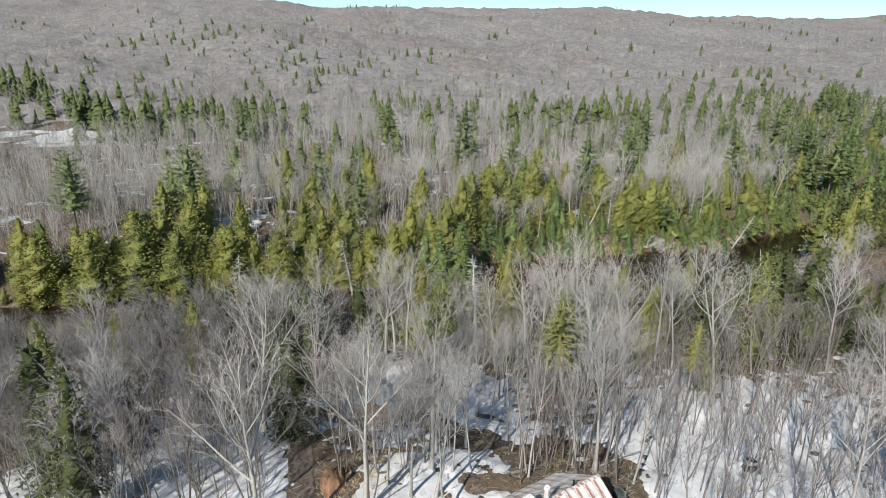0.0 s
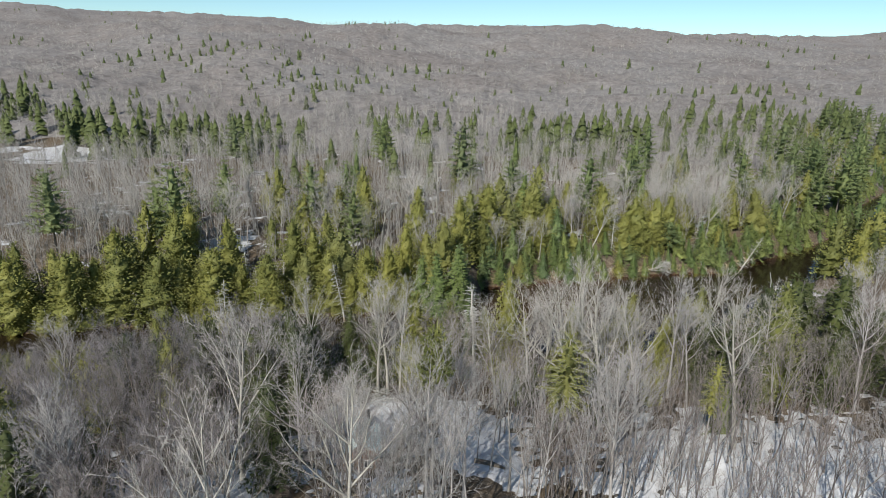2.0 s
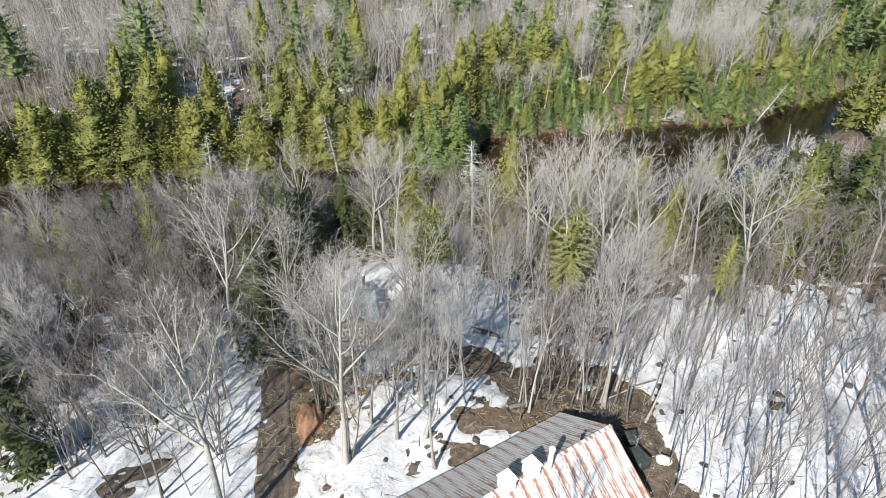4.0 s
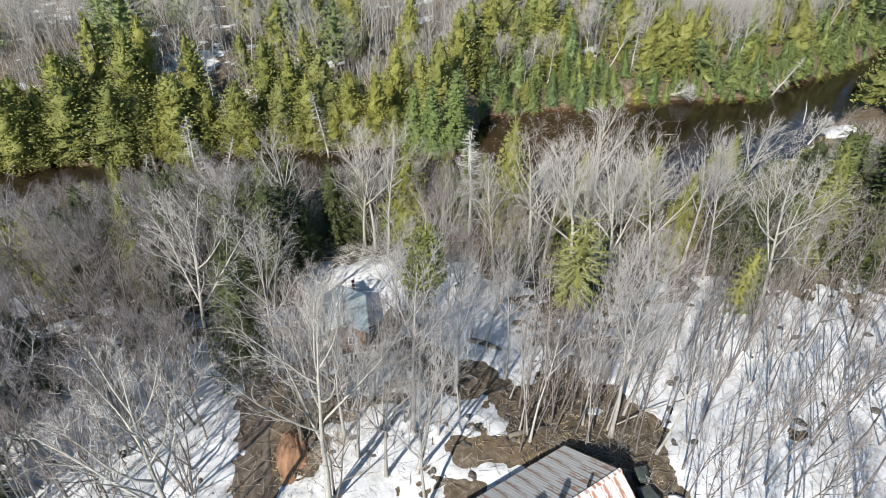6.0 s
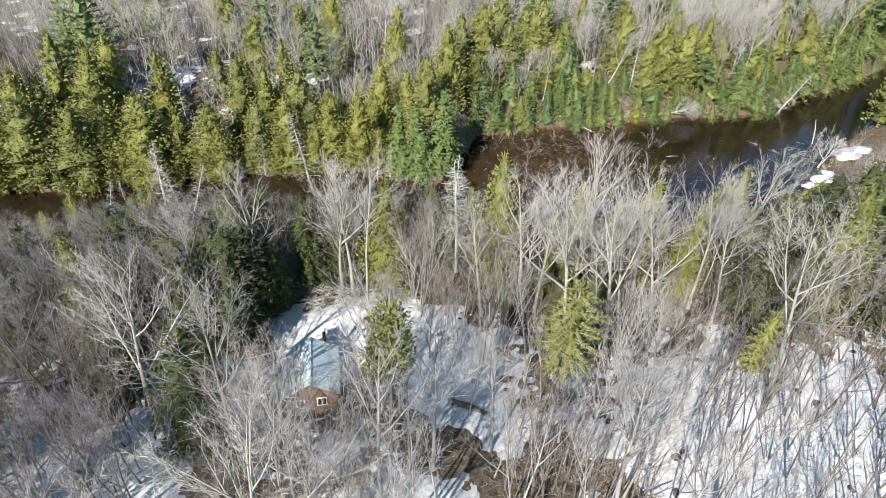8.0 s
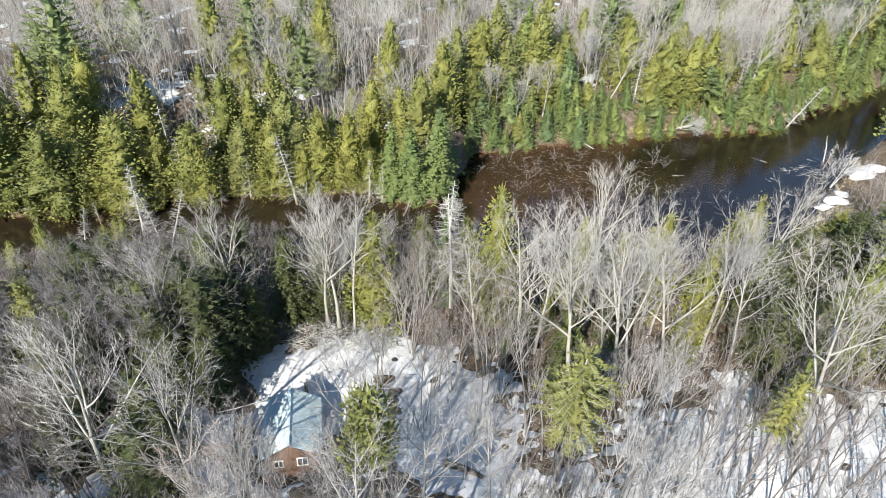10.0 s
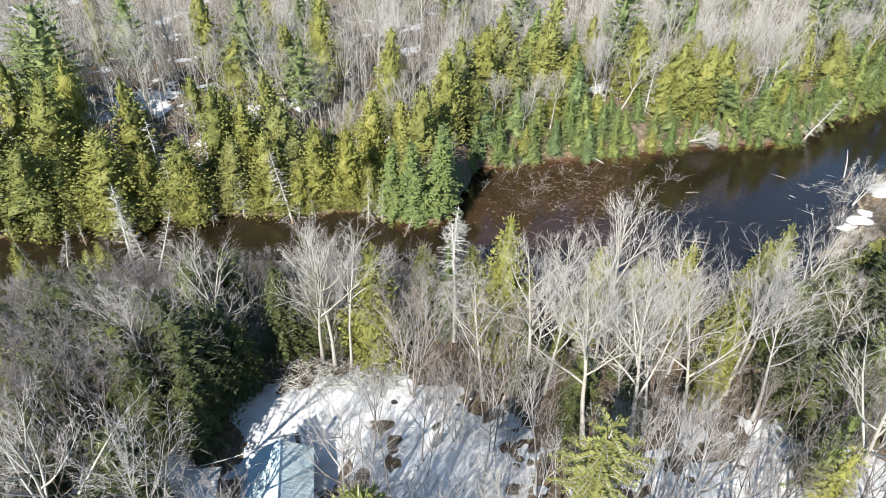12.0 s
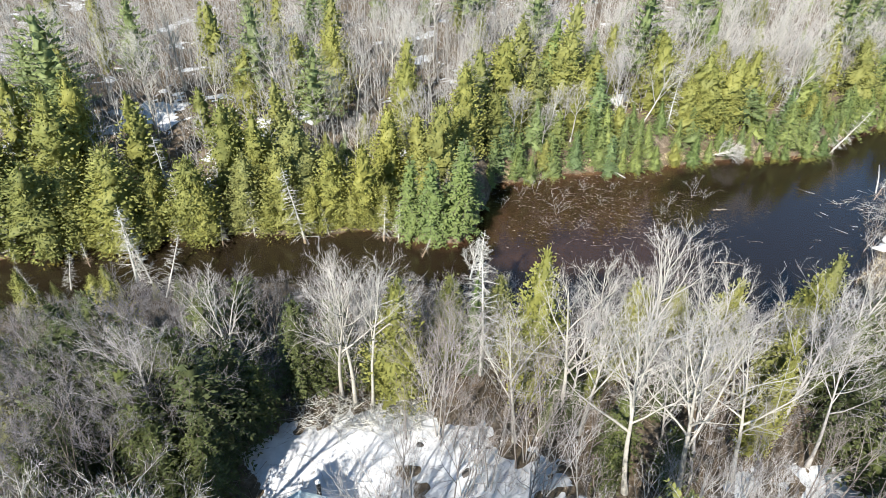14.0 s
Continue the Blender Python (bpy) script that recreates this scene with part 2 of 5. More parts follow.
DARK_BARK = varied("dark_bark", [(0.07, 0.06, 0.048), (0.16, 0.14, 0.115), (0.1, 0.088, 0.07), (0.22, 0.195, 0.16)], 0.3, 0.95, stretch=(1, 1, 0.3), relief=0.02)
DEAD = varied("bleached_wood", [(0.296, 0.283, 0.252), (0.487, 0.479, 0.435), (0.383, 0.374, 0.331), (0.557, 0.548, 0.505)], 0.3, 0.9, stretch=(1, 1, 0.3))
CEDAR = foliage("cedar_sprays", [(0.2, 0.215, 0.066), (0.29, 0.29, 0.076), (0.235, 0.245, 0.088)])
FIR = foliage("fir_needles", [(0.115, 0.17, 0.06), (0.22, 0.255, 0.078), (0.155, 0.215, 0.095)])
SPRUCE = foliage("spruce_needles", [(0.15, 0.205, 0.072), (0.185, 0.235, 0.078), (0.165, 0.215, 0.085)])
PINE = foliage("pine_needles", [(0.17, 0.22, 0.09), (0.22, 0.265, 0.1), (0.2, 0.24, 0.115)])
HEMLOCK = foliage("hemlock_needles", [(0.068, 0.085, 0.034), (0.108, 0.128, 0.042), (0.085, 0.102, 0.042)])
TWIG_DARK = varied("dusky_twigs", [(0.115, 0.104, 0.105), (0.225, 0.207, 0.209), (0.165, 0.151, 0.152), (0.3, 0.279, 0.278)], 1.5, 0.9)

# ---- meshes ----


class Soup:
    """Triangles gathered for one mesh."""

    def __init__(self):
        self.v, self.f = [], []

    def tube(self, points, radii, sides=5):
        base, rings = len(self.v), len(points)
        for k, (p, r) in enumerate(zip(points, radii)):
            a, b = points[max(k - 1, 0)], points[min(k + 1, rings - 1)]
            d = (b - a).normalized()
            u = d.orthogonal().normalized()
            w = d.cross(u)
            for s in range(sides):
                t = 2 * math.pi * s / sides
                self.v.append(p + (u * math.cos(t) + w * math.sin(t)) * r)
        for k in range(rings - 1):
            for s in range(sides):
                i, j = base + k * sides + s, base + k * sides + (s + 1) % sides
                self.f += [(i, j, j + sides), (i, j + sides, i + sides)]
        top = base + (rings - 1) * sides
        self.f += [(top, top + s, top + s + 1) for s in range(1, sides - 1)]

    def spike(self, p, q, r, sides=3):
        base = len(self.v)
        d = q - p
        u = d.orthogonal().normalized()
        w = d.normalized().cross(u)
        for s in range(sides):
            t = 2 * math.pi * s / sides
            self.v.append(p + (u * math.cos(t) + w * math.sin(t)) * r)
        self.v.append(q)
        self.f += [(base + s, base + (s + 1) % sides, base + sides) for s in range(sides)]

    def sliver(self, p, q, r):
        """The thinnest of twigs: one narrow triangle."""
        base, w = len(self.v), (q - p).orthogonal().normalized() * r
        self.v += [p - w, p + w, q]
        self.f.append((base, base + 1, base + 2))

    def spray(self, p, d, long, wide, thick=0.35, face=Vector((0, 0, 1))):
        """A tuft of needles: a folded leaf shape that ends in a point."""
        base = len(self.v)
        side = d.cross(face)
        side = side.normalized() if side.length > 0.01 else Vector((1, 0, 0))
        up = side.cross(d).normalized()
        m = p + d * long * 0.4 - up * wide * thick
        self.v += [p, m + side * wide, m - side * wide, p + d * long]
        self.f += [(base, base + 1, base + 3), (base, base + 3, base + 2)]

    def arrays(self):
        return np.array([tuple(p) for p in self.v], np.float32).reshape(-1, 3), np.array(self.f, np.int32).reshape(-1, 3)


def raw_mesh(name, v, f, mat):
    me = bpy.data.meshes.new(name)
    me.vertices.add(len(v))
    me.vertices.foreach_set("co", np.ascontiguousarray(v, np.float32).ravel())
    me.loops.add(f.size)
    me.loops.foreach_set("vertex_index", np.ascontiguousarray(f, np.int32).ravel())
    me.polygons.add(len(f))
    me.polygons.foreach_set("loop_start", np.arange(0, f.size, f.shape[1], dtype=np.int32))
    me.update(calc_edges=True)
    me.materials.append(mat)
    return me


def soup_part(name, soup, mat, parent=None, label=""):
    ob = new(name, raw_mesh(name, *soup.arrays(), mat))
    ob.parent = parent
    return tagged(ob, label)


def part(name, bm, mat, parent=None, label=""):
    me = bpy.data.meshes.new(name)
    bm.to_mesh(me)
    bm.free()
    me.materials.append(mat)
    ob = new(name, me)
    ob.parent = parent
    return tagged(ob, label)


def box(sx, sy, sz, m=None, bevel=0.0, bm=None):
    bm = bm or bmesh.new()
    made = bmesh.ops.create_cube(bm, size=1.0, matrix=(m or Matrix()) @ Matrix.Diagonal((sx, sy, sz, 1)))["verts"]
    if bevel:
        edges = list({e for v in made for e in v.link_edges})
        bmesh.ops.bevel(bm, geom=edges, offset=bevel, segments=1, affect="EDGES")
    return bm


def cylinder(r, h, m=None, sides=12, r2=None, bm=None):
    bm = bm or bmesh.new()
    bmesh.ops.create_cone(bm, cap_ends=True, segments=sides, radius1=r, radius2=r if r2 is None else r2, depth=h, matrix=m or Matrix())
    return bm


def sheet_mesh(name, xs, ys, heights, mat, keep=None, smooth=True):
    """A grid over xs and ys."""
    nx, ny = len(xs), len(ys)
    gx, gy = np.meshgrid(xs, ys)
    v = np.stack([gx.ravel(), gy.ravel(), heights.ravel()], 1)
    i = np.arange(nx * ny).reshape(ny, nx)
    f = np.stack([i[:-1, :-1], i[:-1, 1:], i[1:, 1:], i[1:, :-1]], -1).reshape(-1, 4)
    if keep is not None:
        f = f[(keep[:-1, :-1] | keep[:-1, 1:] | keep[1:, 1:] | keep[1:, :-1]).ravel()]
        used = np.unique(f)
        back = np.zeros(nx * ny, np.int64)
        back[used] = np.arange(len(used))
        v, f = v[used], back[f]
    me = raw_mesh(name, v, f, mat)
    me.polygons.foreach_set("use_smooth", np.full(len(f), smooth))
    return me


# ---- land, river, snow ----


def lines(lo, hi, pitch, ends, growth):
    """Grid lines: even between lo and hi, then ever wider out to the ends."""
    mid = list(np.arange(lo, hi + pitch / 2, pitch))
    down, up, a, b = [], [], pitch, pitch
    while (down[-1] if down else lo) > ends[0]:
        a *= growth
        down.append((down[-1] if down else lo) - a)
    while (up[-1] if up else hi) < ends[1]:
        b *= growth
        up.append((up[-1] if up else hi) + b)
    return np.array(down[::-1] + mid + up)


land_x, land_y = lines(-60, 66, 1.2, (-3200, 3200), 1.075), lines(20, 122, 1.2, (-1200, 3600), 1.06)
gx, gy = np.meshgrid(land_x, land_y)
tagged(new("ground", sheet_mesh("ground", land_x, land_y, ground(gx, gy), LITTER)), "brown leaf litter and bare earth on a wooded valley side", "ground", kind="structure")

wx = np.concatenate([np.arange(-330, -60, 6.0), np.arange(-60, 130, 1.0), np.arange(130, 330, 6.0)])
wt = np.linspace(0, 1, 30)
wgx, wgt = np.meshgrid(wx, wt)
lo, hi = near_bank(wx) - 1.6, far_bank(wx) + 1.6
wgy = lo[None, :] + (hi - lo)[None, :] * wgt
wv = np.stack([wgx.ravel(), wgy.ravel(), water_level(wgx).ravel()], 1)
wi = np.arange(wgx.size).reshape(wgx.shape)
wf = np.stack([wi[:-1, :-1], wi[:-1, 1:], wi[1:, 1:], wi[1:, :-1]], -1).reshape(-1, 4)
river = new("water", raw_mesh("water", wv, wf, WATER))
river.visible_shadow = False
river.data.polygons.foreach_set("use_smooth", np.full(len(wf), True))
tagged(river, "dark tea-brown river widening into a shallow pond", "river", kind="structure")


def blob(x, y, cx, cy, rx, ry):
    return np.exp(-(((x - cx) / rx) ** 2 + ((y - cy) / ry) ** 2))


def snow_cover(x, y):
    """Above 0 where old snow lies; its depth follows."""
    n = 0.75 * fbm(x, y, 6, 4, 61) + 0.4 * fbm(x, y, 1.7, 4, 67) + 0.3 * fbm(x, y, 0.6, 3, 69)
    south = near_bank(x) - y
    near = -0.16 + 0.5 * blob(x, y, -22, 33, 11, 10) + 0.62 * blob(x, y, -3.5, 29, 6, 4.5) + 0.75 * blob(x, y, 28, 38, 13, 15) + 0.45 * blob(x, y, 2, 49, 4, 6) + 0.6 * blob(x, y, 2.5, 45.5, 4.0, 3.5) + 0.75 * blob(x, y, -0.5, 36.5, 4.0, 2.6) + 1.3 * blob(x, y, 10.4, 38.0, 0.8, 0.5) + 0.5 * blob(x, y, 13.5, 43, 3, 2)
    near = near + 1.2 * blob(x, y, -11, 54.5, 5.0, 3.6) + 0.9 * blob(x, y, -18.6, 46.5, 2.2, 5.0) + 0.22 * blob(x, y, 20, 52, 12, 6)
    near = near - 0.6 * blob(x, y, 10, 37.0, 4.2, 3.6) + 0.55 * blob(x, y, -25, 31, 9, 9) + 0.4 * blob(x, y, -17, 26, 5, 5) - 0.3 * blob(x, y, -30, 42, 5, 6) - 0.55 * blob(x, y, 5.5, 39.0, 2.5, 1.6) - 0.4 * blob(x, y, 1.6, 33.3, 2.0, 0.9) + 0.6 * blob(x, y, 3.5, 31.3, 3.5, 1.2) + 0.5 * blob(x, y, -1.5, 33.5, 2, 2) - 0.5 * blob(x, y, 13, 30, 2.5, 6) - 0.7 * np.exp(-((y - 41.5 + 0.55 * x) / 0.55) ** 2) * step(-1, 1, x) * (1 - step(7, 9, x))
    near = near - 0.6 * blob(x, y, -9.0, 31.8, 0.9, 2.2) - 1.2 * blob(x, y, -16.3, 51.6, 2.0, 1.5) - 0.5 * step(58, 63, y) - 0.45 * blob(x, y, -27, 55, 8, 8) - 0.4 * step(0, -8, south - 16)
    near = near + 0.6 * blob(x, y, -7.2, 52.0, 3.0, 3.5) + 0.5 * blob(x, y, -6.5, 30.0, 3.2, 3.4) + 0.4 * blob(x, y, -8, 36.5, 3, 4) + 0.35 * blob(x, y, -18.5, 31, 4, 4.5) + 0.4 * blob(x, y, 18, 32, 4, 4.5)
    near = near - 0.5 * (1 - step(7, 17, y + 3 * fbm(x, y, 6, 2, 75)))
    track = np.interp(y, (20, 26.8, 33.6, 37.8, 42), (-9.5, -11.2, -13.3, -14.6, -17))
    near = near - 1.2 * np.exp(-((x - track - 0.3) / 0.85) ** 2) * (1 - step(38, 43, y))
    far = -0.44 + 0.3 * blob(x, y, -44, 104, 10, 6) + 0.24 * blob(x, y, -30, 108, 9, 10) + 0.45 * blob(x, y, 22, 121, 4, 6) + 0.3 * blob(x, y, -14, 101, 3, 8)
    far = far - 0.3 * step(190, 215, y) + 1.5 * blob(x, y, -160, 222, 34, 22)
    return n + np.where(y > far_bank(x), far, near)


def snow_sheet(name, xs, ys, label, deep):
    gx, gy = np.meshgrid(xs, ys)
    cover = snow_cover(gx, gy)
    dry = (gy > far_bank(gx) + 9.0) | (gy < near_bank(gx) - 1.0)
    keep = (cover > -0.15) & dry & ((np.abs(gx + 0.5) > 4.5) | (gy < 80) | (gy > 114))
    z = ground(gx, gy) + np.clip(cover * 0.4, -0.06, deep) + 0.05 * fbm(gx, gy, 1.1, 3, 71)
    tagged(new(name, sheet_mesh(name, xs, ys, z, SNOW, keep)), label, "snow", kind="stuff")


snow_sheet("snow", np.arange(-44, 48, 0.3), np.arange(6, 68, 0.3), "patches of melting old snow on the wooded slope", 0.16)
snow_sheet("snow", np.arange(-110, 110, 0.6), np.arange(84, 190, 0.6), "thin snow patches under the trees across the river", 0.3)
snow_sheet("snow", np.arange(-300, 120, 3.0), np.arange(192, 420, 3.0), "snow lying in an open clearing far off", 0.5)

# ---- trees ----


def wander(p, d, long, bits, bend, rng, lift=0.0):
    """A crooked line of points from p along d."""
    out = [p.copy()]
    for _ in range(bits):
        d = (d + Vector((rng.uniform(-bend, bend), rng.uniform(-bend, bend), rng.uniform(-bend, bend) + lift))).normalized()
        p = p + d * (long / bits)
        out.append(p.copy())
    return out


def along(line, t):
    t = min(max(t, 0.0), 0.999) * (len(line) - 1)
    k = int(t)
    return line[k].lerp(line[k + 1], t - k), (line[k + 1] - line[k]).normalized()


def tilted(d, angle, turn):
    u = d.orthogonal().normalized()
    w = d.cross(u)
    return (d * math.cos(angle) + (u * math.cos(turn) + w * math.sin(turn)) * math.sin(angle)).normalized()


def bare_shape(rng, h, limbs=10, boughs=8, twigs=6, fork=0.4, spread=0.62, lean=0.04, girth=0.012, stems=1, twig_r=0.011, curl=0.12, tips=2):
    """A leafless tree: a trunk, limbs that sweep upwards, boughs, and a haze of twigs."""
    trunks, limb_wood, fine = [], Soup(), Soup()
    for stem in range(stems):
        wood = Soup()
        trunks.append(wood)
        turn = 6.2832 * stem / stems + rng.uniform(-0.6, 0.6)
        tilt = lean if stems == 1 else 0.11 + 0.1 * rng.random()
        d = Vector((math.cos(turn) * tilt, math.sin(turn) * tilt, 1)).normalized()
        root = Vector((math.cos(turn), math.sin(turn), 0)) * (0.0 if stems == 1 else 0.016 * h)
        tall = h * (0.92 if stems == 1 else rng.uniform(0.74, 0.92))
        trunk = wander(root - Vector((0, 0, 0.25)), d, tall, 8, 0.06, rng, 0.02)
        r0 = girth * h * (1.0 if stems == 1 else 0.72)
        wood.tube(trunk, [r0 * (1.35 if k == 0 else 1) * (1 - 0.9 * (k / 8) ** 0.9) for k in range(9)], 6)
        n = max(4, limbs // stems)
        for k in range(n):
            t = fork + (0.95 - fork) * (k + rng.random() * 0.8) / n
            p, along_d = along(trunk, t)
            out = tilted(along_d, spread * rng.uniform(0.75, 1.35) * (1.2 - 0.35 * t), 2.4 * k + rng.uniform(-0.6, 0.6))
            long = h * (0.78 - 0.66 * t) * rng.uniform(0.75, 1.08)
            limb = wander(p, out, long, 5, curl, rng, 0.13)
            r = r0 * (1 - 0.88 * t) * rng.uniform(0.5, 0.72) + 0.012
            limb_wood.tube(limb, [r, r * 0.84, r * 0.66, r * 0.48, r * 0.3, r * 0.12], 4)
            for j in range(boughs):
                u = 0.18 + 0.8 * (j + rng.random()) / boughs
                q, e = along(limb, u)
                reach = (long * 0.42 + 0.05 * h) * (1.12 - 0.62 * u) * rng.uniform(0.65, 1.1)
                bough = wander(q, (tilted(e, rng.uniform(0.4, 0.95), rng.uniform(0, 6.28)) + Vector((0, 0, 0.12))).normalized(), reach, 2, curl, rng, 0.12)
                rb = max(r * 0.42 * (1.1 - 0.6 * u), twig_r * 1.5)
                limb_wood.tube(bough, [rb, rb * 0.6, rb * 0.2], 3)
                for i in range(twigs):
                    s, g = along(bough, 0.15 + 0.85 * (i + rng.random()) / twigs)
                    g = (tilted(g, rng.uniform(0.3, 0.95), rng.uniform(0, 6.28)) + Vector((0, 0, 0.16))).normalized()
                    end = s + g * (reach * 0.34 + 0.025 * h) * rng.uniform(0.6, 1.15)
                    fine.spike(s, end, twig_r)
                    for _ in range(tips):
                        m = s.lerp(end, rng.uniform(0.25, 0.85))
                        f = (tilted(g, rng.uniform(0.4, 0.9), rng.uniform(0, 6.28)) + Vector((0, 0, 0.1))).normalized()
                        fine.sliver(m, m + f * (end - s).length * rng.uniform(0.4, 0.75), twig_r * 0.9)
    return trunks, limb_wood, fine


def crown_core(green, stem, reach, low, high, rings, sides, rng, fill, h):
    """The jagged heart of a crown, inside its boughs."""
    base = len(green.v)
    for k in range(rings + 1):
        t = low + (high - low) * k / rings
        p, _ = along(stem, t)
        for a in range(sides):
            turn = 6.28318 * (a + 0.5 * (k % 2)) / sides + rng.uniform(-0.15, 0.15)
            far = reach(t, turn) * fill * (rng.uniform(0.45, 0.85) if rng.random() < 0.5 else rng.uniform(0.95, 1.3))
            green.v.append(p + Vector((math.cos(turn), math.sin(turn), 0)) * far + Vector((0, 0, rng.uniform(-0.6, 0.3) * h / rings)))
    for k in range(rings):
        for a in range(sides):
            i, j = base + k * sides + a, base + k * sides + (a + 1) % sides
            green.f += [(i, j, j + sides), (i, j + sides, i + sides)]


def tiered_shape(rng, h, r, boughs=110, low=0.03, taper=0.9, rise=0.1, droop=0.35, size=0.42, pitch=0.24, flat=0.25, levels=0, girth=0.013, core=0.45, belly=0.0, bare=0.28, crook=0.015):
    """A fir, spruce, pine or hemlock: boughs round the stem, each a flat frond of sprays."""
    wood, green = Soup(), Soup()
    stem = wander(Vector((0, 0, -0.3)), Vector((0, 0, 1)), h * 0.99 + 0.3, 6, crook, rng)
    wood.tube(stem, [girth * h * (1 - 0.93 * k / 6) for k in range(7)], 6)
    lobes = [rng.uniform(0.78, 1.14) for _ in range(7)]

    def reach(t, turn=0.0):
        u = min(max((t - low) / (1 - low), 0.0), 1.0)
        full = min(1.0, 0.6 + 0.4 * u / belly) if belly else 1.0
        return r * full * (1 - u) ** taper * lobes[int(turn % 6.28318 / 6.28318 * 7)] + 0.06

    for k in range(boughs):
        u = 1 - (1 - (k + rng.random()) / boughs) ** 0.72
        if levels:
            u = (int(u * levels) + rng.gauss(0.5, 0.1)) / levels
        t = low + (0.975 - low) * min(max(u, 0.0), 1.0)
        turn = 2.39996 * k + rng.uniform(-0.4, 0.4)
        p, _ = along(stem, t)
        out, across = Vector((math.cos(turn), math.sin(turn), 0)), Vector((-math.sin(turn), math.cos(turn), 0))
        long = reach(t, turn) * rng.uniform(0.72, 1.12)
        up, down = rise + 0.35 * u + rng.uniform(-0.08, 0.08), droop * rng.uniform(0.6, 1.3)
        if long > 1.2:
            mid, end = p + out * long * 0.5 + Vector((0, 0, up * long * 0.5 - down * long * 0.25)), p + out * long * 0.9 + Vector((0, 0, up * long * 0.9 - down * long * 0.81))
            wood.tube([p, mid, end], [0.03, 0.022, 0.01], 3)
        stations = max(2, int(long * (1 - bare) / pitch))
        for j in range(stations):
            s = bare + (1 - bare) * (j + rng.random() * 0.8) / stations
            q = p + out * long * s + Vector((0, 0, up * long * s - down * long * s * s))
            for side in (-1, 1):
                d = (out * rng.uniform(0.35, 0.9) + across * side * rng.uniform(0.5, 1.0) + Vector((0, 0, rng.uniform(-flat, flat) + up - 1.4 * down * s))).normalized()
                span = size * (1.15 - 0.45 * s) * rng.uniform(0.7, 1.25)
                face = Vector((out.x * 0.35 + rng.uniform(-0.4, 0.4), out.y * 0.35 + rng.uniform(-0.4, 0.4), 1)).normalized()
                green.spray(q, d, span, span * rng.uniform(0.17, 0.27), rng.uniform(0.0, 0.5), face)
    p, _ = along(stem, 0.94)
    for _ in range(5):
        green.spray(p, Vector((rng.uniform(-0.3, 0.3), rng.uniform(-0.3, 0.3), 1)).normalized(), h * 0.05 + 0.15, 0.06)
    if core:
        crown_core(green, stem, reach, low + 0.02, 0.93, 16, 10, rng, core, h)
    return [wood], Soup(), green


def cedar_shape(rng, h, r, lumps=120, low=0.02, size=0.36, tufts=12, swell=0.22, taper=1.3, core=0.57, girth=0.016, ragged=0.34):
    """A white cedar: an egg-shaped crown of upswept lumps of feathery sprays."""
    wood, green = Soup(), Soup()
    stem = wander(Vector((0, 0, -0.3)), Vector((0, 0, 1)), h * 0.99 + 0.3, 6, 0.03, rng)
    wood.tube(stem, [girth * h * (1 - 0.93 * k / 6) for k in range(7)], 6)
    lobe = [[rng.uniform(1 - ragged, 1 + ragged * 0.6) for _ in range(6)] for _ in range(8)]

    def reach(t, turn):
        u = min(max((t - low) / (1 - low), 0.0), 1.0)
        full = 0.78 + 0.22 * min(1.0, u / swell)
        return r * full * (1 - u ** taper) ** 0.85 * lobe[min(int(u * 8), 7)][int(turn % 6.28318 / 6.28318 * 6)] * 1.08 + 0.05

    for k in range(lumps):
        u = 1 - (1 - (k + rng.random()) / lumps) ** 0.66
        t, turn = low + (0.96 - low) * u, 2.39996 * k + rng.uniform(-0.5, 0.5)
        p, _ = along(stem, t)
        out, across = Vector((math.cos(turn), math.sin(turn), 0)), Vector((-math.sin(turn), math.cos(turn), 0))
        far = reach(t, turn) * rng.uniform(0.82, 1.06)
        fat = 0.16 * r + 0.1 * far
        heart = p + out * max(far - fat, 0.05)
        for _ in range(tufts):
            a, b = rng.gauss(0, 0.55), rng.gauss(0.1, 0.6)
            q = heart + (out * rng.uniform(-0.2, 1.0) + across * a + Vector((0, 0, b * 1.25))) * fat
            d = (out * rng.uniform(0.2, 0.9) + across * (a * 0.7 + rng.uniform(-0.4, 0.4)) + Vector((0, 0, rng.uniform(-0.25, 0.85)))).normalized()
            span = size * rng.uniform(0.7, 1.35)
            face = (out * rng.uniform(0.3, 1.0) + across * rng.uniform(-0.6, 0.6) + Vector((0, 0, rng.uniform(0.0, 0.9)))).normalized()
            green.spray(q - d * span * 0.4, d, span, span * rng.uniform(0.2, 0.32), rng.uniform(0.0, 0.5), face)
    p, _ = along(stem, 0.93)
    for _ in range(7):
        green.spray(p + Vector((rng.uniform(-0.1, 0.1), rng.uniform(-0.1, 0.1), 0)), Vector((rng.uniform(-0.35, 0.35), rng.uniform(-0.35, 0.35), 1)).normalized(), h * 0.05 + 0.2, 0.08)
    crown_core(green, stem, reach, low, 0.94, 20, 13, rng, core, h)
    return [wood], Soup(), green


